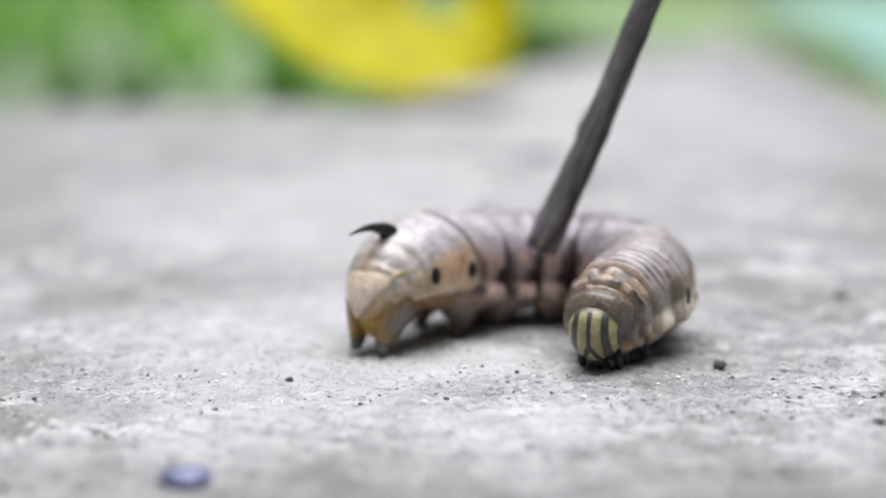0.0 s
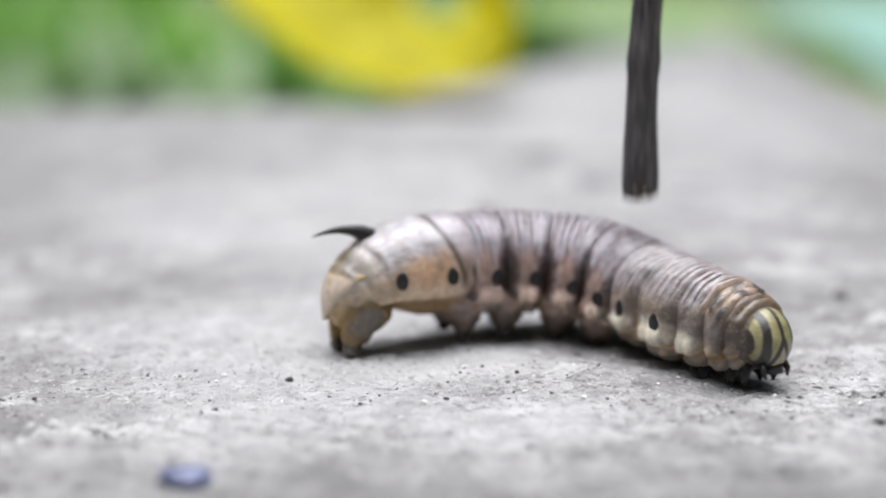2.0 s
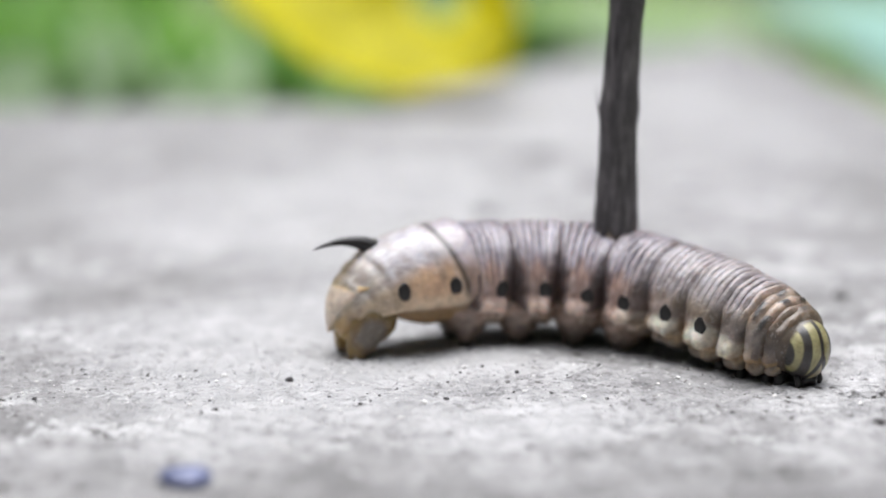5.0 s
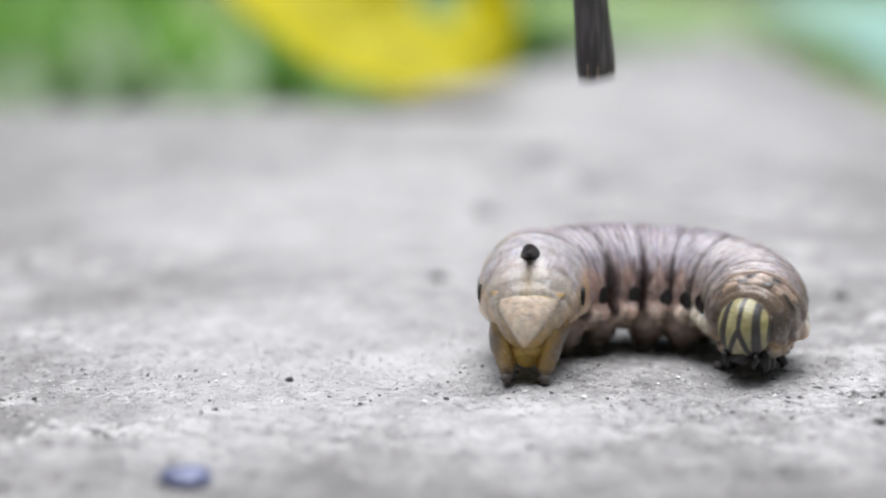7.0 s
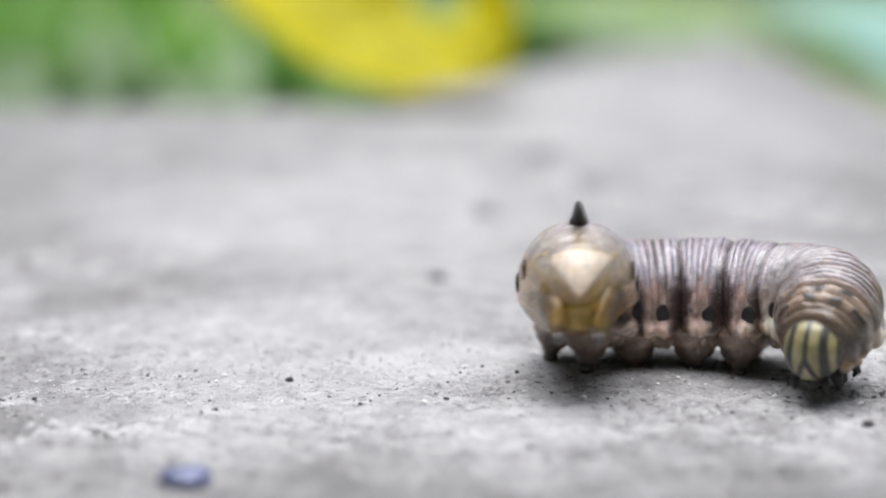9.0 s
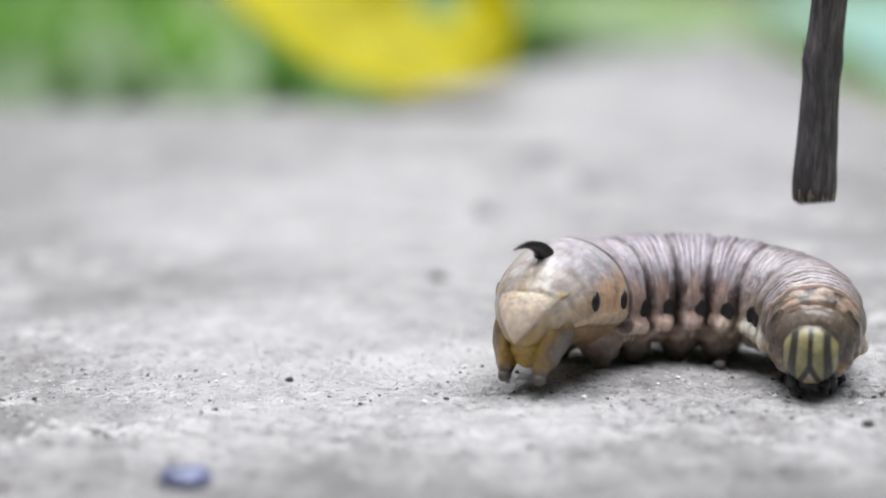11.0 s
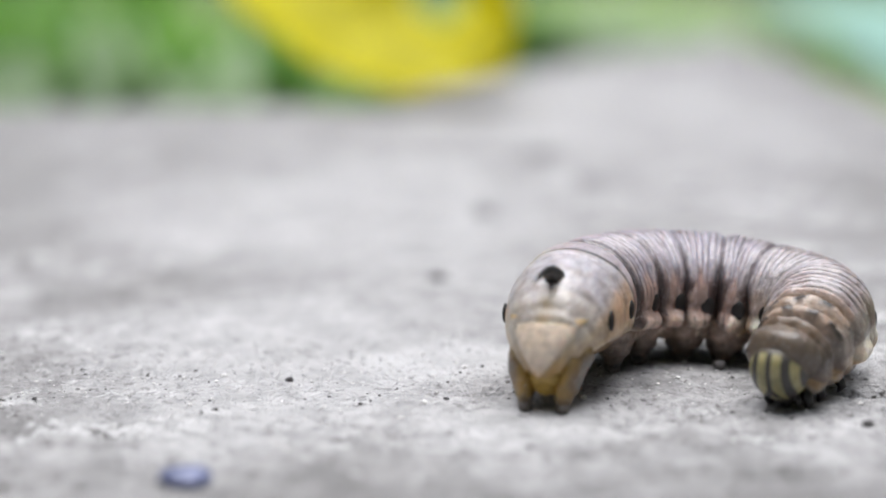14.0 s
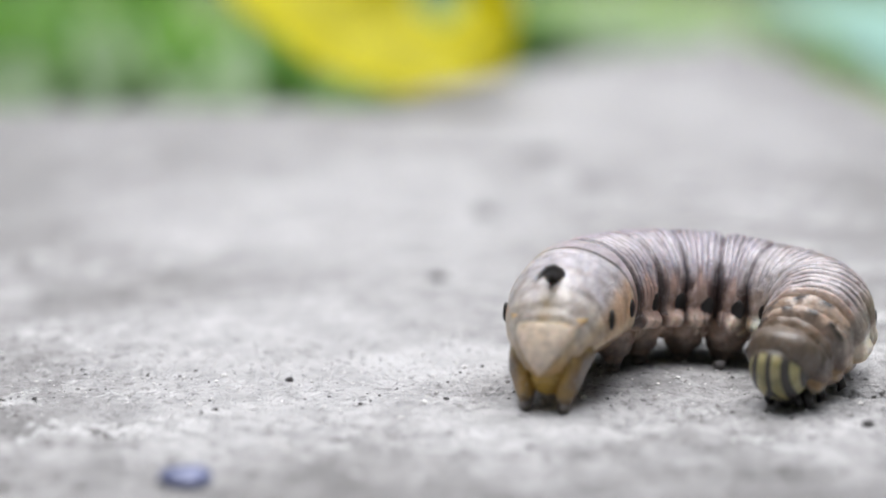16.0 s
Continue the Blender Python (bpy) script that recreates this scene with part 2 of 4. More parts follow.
def make_ground():
    verts, faces, n = [], [], 60
    steps = np.concatenate([-np.geomspace(0.05, 400, n)[::-1], np.geomspace(0.05, 400, n)])
    m = len(steps)
    for y in steps:
        for x in steps:
            verts.append((x, y, -0.06 + (0.012 * noise.noise(Vector((x * 3, y * 3, 0))) - 0.012 if abs(x) + abs(y) < 60 else -0.012)))
    for j in range(m - 1):
        for i in range(m - 1):
            a = j * m + i
            faces.append((a, a + 1, a + m + 1, a + m))
    return tagged(new("ground", mesh("ground", verts, faces, SOIL)), "dark green weedy soil around the slab", "ground", kind="structure")


def make_shade_walls():
    # added walls out of view: dark, they block low sky light from the sides
    for name, x, y, lx, ly in (("wall_north", 0, 4.6, 7.0, 0.2), ("wall_south", 0, -2.6, 7.0, 0.2), ("wall_west", -3.4, 1.0, 0.2, 7.0), ("wall_east", 3.4, 1.0, 0.2, 7.0)):
        bm = bmesh.new()
        bmesh.ops.create_cube(bm, size=1.0)
        for v in bm.verts:
            v.co = Vector((v.co.x * lx, v.co.y * ly, (v.co.z + 0.5) * 3.4))
        bmesh.ops.bevel(bm, geom=list(bm.edges), offset=0.01, segments=2, affect="EDGES")
        me = bpy.data.meshes.new(name)
        bm.to_mesh(me)
        bm.free()
        me.materials.append(PLASTER)
        ob = new(name, me)
        ob.matrix_basis = pose(x, y, -0.09)
        tagged(ob, "plain grey unseen wall added to cut low sky light", "wall", kind="structure")


def blade(base, height, width, lean, turn, rows=6, fold=0.15):
    """One curved leaf blade as two rows of quads."""
    verts, faces = [], []
    d = Vector((math.cos(turn), math.sin(turn), 0))
    s = Vector((-d.y, d.x, 0))
    for i in range(rows + 1):
        f = i / rows
        w = width * (math.sin(math.pi * (0.12 + 0.86 * f)) ** 0.8)
        c = base + d * (lean * height * f * f) + Vector((0, 0, height * (f - 0.35 * lean * f * f)))
        verts += [c - s * w, c + Vector((0, 0, -fold * w)), c + s * w]
    for i in range(rows):
        a = i * 3
        faces += [(a, a + 1, a + 4, a + 3), (a + 1, a + 2, a + 5, a + 4)]
    return verts, faces


def make_plant(name, label, category, material, count, spread, height, width, lean, seed, at):
    rng = random.Random(seed)
    root = new(name)
    root.matrix_basis = pose(*at)
    tagged(root, label, category, group="plants behind the slab")
    kinds = []
    for _ in range(5):
        v, f = blade(Vector((0, 0, 0)), height * rng.uniform(0.55, 1.1), width * rng.uniform(0.7, 1.2), lean * rng.uniform(0.3, 1.5), 0.0)
        kinds.append(mesh("leaf", v, f, material))
    for k in range(count):
        part("leaf", kinds[k % 5], root, "", pose(rng.gauss(0, spread), rng.gauss(0, spread), 0, rng.uniform(-12, 12), rng.uniform(-12, 12), rng.uniform(0, 360)))
    return root


def make_background():
    z = -0.075
    make_plant("grass_tuft", "bright green grass tuft behind the slab", "grass", GREEN, 70, 0.014, 0.125, 0.009, 0.6, 11, (-0.205, 0.62, z))
    make_plant("weed", "low pale mint weed at the slab edge", "plant", PALE, 50, 0.007, 0.082, 0.009, 0.8, 22, (-0.172, 0.465, z))
    make_plant("weed", "dark green leafy weed behind the slab", "plant", DEEP, 90, 0.011, 0.125, 0.009, 0.4, 12, (-0.158, 0.55, z))
    make_plant("weed", "pale grey-green leafy weed behind the slab", "plant", PALE, 80, 0.014, 0.100, 0.011, 0.8, 13, (-0.117, 0.52, z))
    make_plant("weed", "dark green leafy weed beside the fallen leaf", "plant", GREEN, 50, 0.008, 0.115, 0.008, 0.5, 18, (-0.094, 0.57, z))
    make_plant("weed", "low pale grey-green weed behind the slab", "plant", PALE, 70, 0.013, 0.080, 0.011, 1.0, 19, (-0.074, 0.49, z))
    make_plant("grass_tuft", "wide bright green grass tuft behind the slab", "grass", GREEN, 130, 0.09, 0.15, 0.010, 0.7, 17, (-0.25, 0.85, z))
    make_plant("weed", "dark olive green weed behind the slab", "plant", DEEP, 34, 0.011, 0.10, 0.010, 0.6, 14, (0.043, 0.93, z))
    make_plant("weed", "pale mint leafy weed behind the slab", "plant", PALE, 110, 0.022, 0.085, 0.016, 1.0, 15, (0.085, 1.0, z))
    make_plant("grass_tuft", "lime green grass tuft behind the slab", "grass", LIME, 150, 0.040, 0.085, 0.014, 1.0, 16, (0.15, 1.1, z))
    make_plant("weed", "pale green leafy weed at the slab corner", "plant", PALE, 90, 0.020, 0.08, 0.016, 1.0, 20, (0.215, 1.2, z))
    make_plant("grass_tuft", "wide pale green grass patch behind the slab", "grass", LIME, 200, 0.09, 0.08, 0.016, 1.0, 21, (0.10, 1.6, z))


def make_yellow_leaf():
    """A big fallen leaf that leans on the slab's far edge, curled at its rim and torn through in one place."""
    verts, faces, n, m = [], [], 44, 22
    c, s = math.cos(radians(-33)), math.sin(radians(-33))
    for i in range(n + 1):
        f = i / n * 2 - 1
        for j in range(m + 1):
            g = j / m * 2 - 1
            half = 0.032 * (1 - abs(f) ** 2.4) ** 0.6 * (1 + 0.06 * noise.noise(Vector((f * 4, g, 1))))
            a, w = 0.061 * f, half * g
            x, h = -0.029 + a * c - w * s, 0.040 + a * s + w * c
            curl = 0.012 * abs(g) ** 3 + 0.010 * f * f + 0.0025 * noise.noise(Vector((f * 4, g * 3, 4))) - 0.0015 * math.exp(-(g / 0.1) ** 2)
            verts.append((x, 0.9 * h - curl * 0.7, max(0.0003, 0.92 * h + curl * 0.7 - 0.004)))
    for i in range(n):
        for j in range(m):
            f, g = (i + 0.5) / n * 2 - 1, (j + 0.5) / m * 2 - 1
            if ((f - 0.42) / 0.16) ** 2 + ((g - 0.45) / 0.3) ** 2 < 1:
                continue
            a = i * (m + 1) + j
            faces.append((a, a + 1, a + m + 2, a + m + 1))
    ob = new("fallen_leaf")
    tagged(ob, "curled torn yellow fallen leaf leaning on the slab edge", "leaf")
    ob.matrix_basis = pose(-0.001, 0.322, 0.001)
    leaf = part("leaf_blade", mesh("leaf_blade", verts, faces, YELLOW), ob)
    leaf.modifiers.new("thickness", "SOLIDIFY").thickness = 0.0006
    pts = []
    for k in range(12):
        a = -0.061 + 0.122 * k / 11
        x, h = -0.029 + a * c, 0.040 + a * s
        pts.append((x, 0.9 * h + 0.0006, max(0.0008, 0.92 * h - 0.0048 + 0.007 * (a / 0.061) ** 2)))
    v, f = tube(pts, [0.0006 + 0.0006 * k / 11 for k in range(12)], 8)
    part("midrib", mesh("midrib", v, f, YELLOW), ob, "paler raised midrib")
    return ob


def make_sheet():
    verts, faces, n = [], [], 24
    for j in range(n + 1):
        for i in range(n + 1):
            x, y = 0.9 * i / n, 1.9 * j / n
            verts.append((x, y, 0.006 + 0.006 * noise.noise(Vector((x * 6, y * 4, 2)))))
    for j in range(n):
        for i in range(n):
            a = j * (n + 1) + i
            faces.append((a, a + 1, a + n + 2, a + n + 1))
    ob = new("plastic_sheet", mesh("plastic_sheet", verts, faces, TEAL))
    ob.modifiers.new("thickness", "SOLIDIFY").thickness = 0.002
    ob.matrix_basis = pose(0.335, 0.95, -0.066, 0, 0, -5.9)
    return tagged(ob, "pale teal plastic sheet spread on the ground", "sheet")


# ---- the twig ----
def make_twig():
    root = new("twig")
    tagged(root, "dark grey dry twig with a broken end, prodding the caterpillar", "twig")
    rings, n = [], 20
    for i in range(60):
        f = i / 59
        h = 150 * MM * f ** 1.15
        g = h / MM
        r = (float(np.interp(g, (0, 2, 9, 16, 30, 150), (2.13, 2.3, 2.1, 1.92, 1.82, 2.15))) + 0.28 * math.exp(-((g - 17.5) / 1.6) ** 2) + 0.15 * math.exp(-((g - 31) / 1.2) ** 2)) * MM
        bow = math.sin(math.pi * min(1.0, g / 34)) * MM
        cx, cy = 0.3 * bow, -0.45 * bow
        ring = []
        for j in range(n):
            a = 2 * math.pi * j / n
            q = r * (1 + 0.05 * noise.noise(Vector((math.cos(a) * 3, math.sin(a) * 3, h * 60))) + 0.03 * noise.noise(Vector((math.cos(a) * 9, math.sin(a) * 9, h * 250))))
            q *= 1 + 0.055 * math.sin(11 * a + 2.0 * math.sin(3 * a)) * smooth(5.0, 1.0, g) + 0.02 * math.sin(7 * a + 3 * noise.noise(Vector((math.cos(a) * 2, math.sin(a) * 2, g * 0.1))))
            dz = (1 - min(1.0, g / 2.5)) * MM * (0.6 * noise.noise(Vector((math.cos(a) * 4, math.sin(a) * 4, 2))) + 0.9 * math.exp(-((math.cos(a) + 0.25) / 0.16) ** 2) - 0.35 * smooth(0.0, 0.6, math.cos(a)))
            ring.append((cx + 1.27 * q * math.cos(a), cy + 0.92 * q * math.sin(a), h + dz))
        rings.append(ring)
    part("bark", mesh("bark", *loft(rings), BARK), root)
    rng = random.Random(5)
    verts, faces = [], []
    for k in range(34):
        a = 2 * math.pi * (k + rng.uniform(-0.4, 0.4)) / 34
        b = Vector((2.62 * math.cos(a), 1.90 * math.sin(a), rng.uniform(-0.1, 0.5))) * MM
        lean = -0.06 * Vector((math.cos(a), math.sin(a), 0))
        tall = rng.uniform(1.6, 3.8)
        v, f = tube([b, b + (lean + Vector((rng.uniform(-0.08, 0.08), 0, tall * 0.5))) * MM, b + (3 * lean + Vector((rng.uniform(-0.12, 0.12), 0, tall))) * MM], [0.10 * MM, 0.14 * MM, 0.04 * MM], 6)
        m = len(verts)
        verts += v
        faces += [[i + m for i in q2] for q2 in f]
    for k in range(26):
        a, q = rng.uniform(0, 6.28), rng.uniform(0.2, 2.0) * MM
        b = Vector((q * math.cos(a), q * math.sin(a) + 0.4 * MM, 0.6 * MM))
        v, f = tube([b, b + Vector((rng.uniform(-0.1, 0.1) * MM, 0, -rng.uniform(0.5, 1.0) * MM))], [0.3 * MM, 0.08 * MM], 5)
        m = len(verts)
        verts += v
        faces += [[i + m for i in q2] for q2 in f]
    part("broken_end", mesh("broken_end", verts, faces, WOOD), root, "splintered paler wood end")
    v, f = tube([Vector(p) * MM for p in [(2.2, 0.3, 14.2), (3.1, 0.5, 15.4), (3.9, 0.6, 17.4), (4.3, 0.6, 20.0)]], [0.16 * MM, 0.11 * MM, 0.08 * MM, 0.04 * MM], 6)
    part("bark_shred", mesh("bark_shred", v, f, BARK), root, "thin loose fibre of bark")
    return root


# ---- the caterpillar ----
# Lengths along the body in millimetres, from the tip of the tail to the face.
NODES = [0, 9.5, 18.5, 26, 33.5, 41, 49, 58, 67, 75]
SEGMENTS = [(18.4, 26.3), (26.3, 34.0), (34.0, 42.1), (42.1, 49.5), (49.5, 56.0), (56.0, 61.8), (61.8, 65.6), (65.6, 68.8), (68.8, 71.4)]
RINGS = [8, 7, 7, 7, 7, 6, 4, 2, 2]
SPIRACLES = {0: 23.7, 1: 31.1, 2: 39.2, 3: 46.7, 4: 53.6, 5: 59.5}
PROLEGS = {0: 20.3, 1: 28.0, 2: 37.0, 3: 44.8}
LEGS = (6, 7, 8)
GIRTH = [(0, 5.9), (18, 7.2), (19.5, 7.3), (22, 7.3), (25, 7.35), (34, 7.4), (42, 7.25), (48, 7.0), (55, 6.85), (60, 6.75), (64, 6.3), (67.5, 5.6), (70, 4.85), (71.4, 4.35)]


def girth(s):
    xs, ys = zip(*GIRTH)
    return float(np.interp(s, xs, ys))


def mixc(a, b, f):
    f = min(1.0, max(0.0, f))
    return tuple(p + (q - p) * f for p, q in zip(a, b))


def smooth(lo, hi, x):
    f = min(1.0, max(0.0, (x - lo) / (hi - lo)))
    return f * f * (3 - 2 * f)


def tail_pigment(s, a, side, w, w2, w3):
    """Skin colour of the tail piece: milky grey above, peach on the flank, a cream fold over an amber belly."""
    back = mixc((0.40, 0.355, 0.30), (0.40, 0.375, 0.40), smooth(4, 10, s + 1.5 * w))
    flank = mixc((0.47, 0.36, 0.25), (0.53, 0.345, 0.215), smooth(6, 12, s))
    c = mixc(flank, back, smooth(0.22, 0.62, a + 0.20 * w))
    fold = (0.64, 0.49, 0.34)
    c = mixc(fold, c, smooth(-0.30, -0.02, a + 0.12 * w))
    c = mixc((0.33, 0.205, 0.10), c, smooth(-0.60, -0.42, a + 0.08 * w2))
    c = mixc(c, (0.13, 0.065, 0.025), 0.6 * math.exp(-((a + 0.50 + 0.06 * w3) / 0.05) ** 2))
    c = mixc(c, (0.25, 0.215, 0.185), 0.35 * smooth(0.05, 0.45, w3) * smooth(-0.1, 0.4, a))
    c = mixc(c, (0.24, 0.15, 0.03), 0.85 * math.exp(-(side / 0.17) ** 2) * smooth(0.5, 0.8, a) * math.exp(-((s - 5.4) / 1.5) ** 2))
    c = mixc((0.42, 0.265, 0.09), c, smooth(2.0, 4.8, s + 1.5 * w3))
    # two rows of faint dots and crosswise folds above the plate, a crisp dark seam before the body
    dots = max(math.exp(-((s - g - 0.5 * w) / 0.22) ** 2) for g in (3.0, 4.1, 5.4, 7.2))
    c = mixc(c, (0.16, 0.125, 0.10), 0.55 * dots * smooth(0.0, 0.35, w2 + 0.1) * smooth(0.0, 0.3, a))
    c = mixc(c, (0.20, 0.155, 0.13), 0.4 * smooth(0.15, 0.45, noise.noise(Vector((s * 0.9, a * 5, side * 4 + 60)))) * smooth(-0.2, 0.2, a))
    rim = smooth(-0.45, -0.1, a)
    line = s - 16.9 + 2.0 * max(0.0, a)
    c = mixc(c, (0.52, 0.46, 0.43), 0.35 * rim * math.exp(-((line + 0.75) / 0.35) ** 2))
    c = mixc(c, mixc((0.36, 0.245, 0.20), (0.36, 0.32, 0.345), smooth(0.1, 0.6, a)), smooth(0.1, 0.5, line))
    c = mixc(c, (0.020, 0.014, 0.012), 0.95 * rim * math.exp(-(line / 0.48) ** 2))
    k = 1 + 0.14 * w2
    return tuple(max(0.0, v * k) for v in c)


def pigment(s, a, side, edge, seam):
    """Skin colour: s along the body, a from belly (-1) to back (1), edge: towards a ring's rim, seam: towards a segment's rim."""
    q = Vector((s * 0.35, a * 3, side * 1.5))
    w, w2 = noise.noise(q), noise.noise(q * 3.1)
    w3 = noise.noise(Vector((s * 0.55, a * 2.4 + 4, side * 2)))
    front = smooth(44, 54, s)
    if s < 18 or edge < 0:
        return tail_pigment(s, a, side, w, w2, w3)
    back = mixc((0.30, 0.268, 0.305), (0.33, 0.295, 0.305), front)
    flank = mixc((0.37, 0.24, 0.20), (0.41, 0.32, 0.275), front)
    rust = mixc((0.135, 0.078, 0.072), (0.22, 0.155, 0.10), front)
    lobe = mixc((0.80, 0.61, 0.51), (0.74, 0.60, 0.46), front)
    belly = mixc((0.32, 0.235, 0.185), (0.27, 0.22, 0.18), front)
    # grey back, rusty flank that climbs in a point in the middle of each segment
    climb = 0.55 * (1 - seam) ** 1.3 * (1 - 0.35 * front) + 0.10 * w
    c = mixc(rust, back, smooth(0.12, 0.52, a + 0.20 * w))
    c = mixc(flank, c, smooth(climb - 0.26, climb + 0.12, a + 0.06 * w2))
    high = -0.27 + 0.20 * front + 0.16 * math.exp(-((s - 60) / 4.5) ** 2) - 0.16 * seam * seam + 0.10 * w3
    cream = smooth(-0.12, 0.12, noise.noise(Vector((s * 0.55, side * 1.5, 7))) + 0.75 - 0.60 * seam)
    lobe = mixc(lobe, mixc((0.44, 0.30, 0.19), (0.86, 0.78, 0.64), cream), front * smooth(66.5, 64, s))
    lobe = mixc(lobe, (0.20, 0.145, 0.11), smooth(66, 68, s))
    lobe = mixc(lobe, (0.50, 0.32, 0.135), 0.75 * front * smooth(-0.36, -0.56, a + 0.1 * w2))
    c = mixc(lobe, c, smooth(high - 0.10, high + 0.05, a))
    c = mixc(belly, c, smooth(-0.72, -0.58, a + 0.10 * w2))
    # rusty rims round the pale lobes, with crease shade put into their colour
    rim = math.exp(-((a - high - 0.02) / 0.07) ** 2) * (0.45 + 0.8 * w3) + 0.75 * math.exp(-((a + 0.62 + 0.08 * w3) / 0.04) ** 2)
    c = mixc(c, (0.12, 0.062, 0.04), max(0.0, min(0.65, rim * (1 - 0.35 * front))))
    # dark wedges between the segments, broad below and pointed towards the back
    # the wedges are deepened by fold shade, painted into the skin colour
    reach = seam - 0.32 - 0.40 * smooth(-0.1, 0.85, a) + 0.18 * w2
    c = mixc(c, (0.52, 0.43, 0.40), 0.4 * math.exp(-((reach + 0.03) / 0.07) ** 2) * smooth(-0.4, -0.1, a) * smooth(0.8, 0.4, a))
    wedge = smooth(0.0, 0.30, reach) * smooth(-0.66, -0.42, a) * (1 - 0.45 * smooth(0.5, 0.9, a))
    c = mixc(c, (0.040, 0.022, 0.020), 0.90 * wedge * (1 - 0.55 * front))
    streak = smooth(0.05, 0.5, noise.noise(Vector((s * 2.2, side * 1.2, a * 1.5 + 30)))) * smooth(-0.15, 0.1, a)
    c = mixc(c, (0.070, 0.048, 0.052), (0.50 - 0.18 * front) * streak)
    pale = smooth(0.1, 0.45, noise.noise(Vector((s * 3.1, side * 5.0, a * 5.0 + 50)))) * smooth(0.2, 0.5, a)
    c = mixc(c, (0.44, 0.405, 0.425), 0.40 * pale)
    # fine dark creases between the rings, their shade put into the pigment
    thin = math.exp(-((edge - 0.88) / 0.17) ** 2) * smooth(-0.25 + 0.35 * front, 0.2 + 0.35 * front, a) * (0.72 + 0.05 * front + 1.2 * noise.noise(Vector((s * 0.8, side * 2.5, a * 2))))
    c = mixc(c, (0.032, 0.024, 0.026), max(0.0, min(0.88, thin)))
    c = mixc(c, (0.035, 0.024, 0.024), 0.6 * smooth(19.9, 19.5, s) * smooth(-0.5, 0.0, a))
    # olive brown blotches and a slanting dark slash on the fore part
    olive = math.exp(-((s - 60) / 4.5) ** 2) * smooth(0.02, 0.16, a) * smooth(0.75, 0.35, a + 0.2 * w)
    c = mixc(c, (0.20, 0.16, 0.11), 0.6 * olive)
    slash = math.exp(-((s - 62.6 - 3.0 * (a - 0.1)) / 0.5) ** 2) * smooth(-0.3, -0.1, a) * smooth(0.6, 0.4, a)
    c = mixc(c, (0.045, 0.030, 0.022), 0.8 * slash)
    blot = smooth(0.10, 0.35, noise.noise(Vector((s * 0.45, a * 3.5, side * 3 + 9)))) * front * smooth(-0.2, 0.05, a)
    c = mixc(c, (0.085, 0.062, 0.045), 0.30 * blot)
    # behind the head: an ochre band with rows of dark spots, a grey-brown side, a plain brown shield
    if s > 61:
        c = mixc(c, (0.33, 0.22, 0.125), 0.6 * smooth(64.0, 66.0, s) * smooth(69.2, 68.4, s) * smooth(0.15, 0.5, a))
        c = mixc(c, (0.19, 0.163, 0.145), 0.7 * smooth(61.5, 64, s + w) * smooth(0.6, 0.25, a) * smooth(-0.12 - 0.25 * smooth(64, 66, s), 0.08, a))
        row = max(math.exp(-((s - g) / 0.5) ** 2) for g in (66.4, 68.0))
        spots = smooth(-0.15, 0.3, math.sin(side * 11 + 2.0 * noise.noise(Vector((s * 0.6, side * 2, 3))) + 0.8 * s)) * smooth(0.1, 0.5, a)
        c = mixc(c, (0.012, 0.008, 0.006), min(1.0, 1.3 * spots * row))
        c = mixc(c, mixc((0.060, 0.042, 0.030), (0.115, 0.075, 0.042), smooth(0.3, 0.8, a)), 0.95 * smooth(68.7, 69.3, s) * smooth(-0.3, 0.1, a))
    k = 1 + 0.14 * w2
    return tuple(max(0.0, v * k) for v in c)


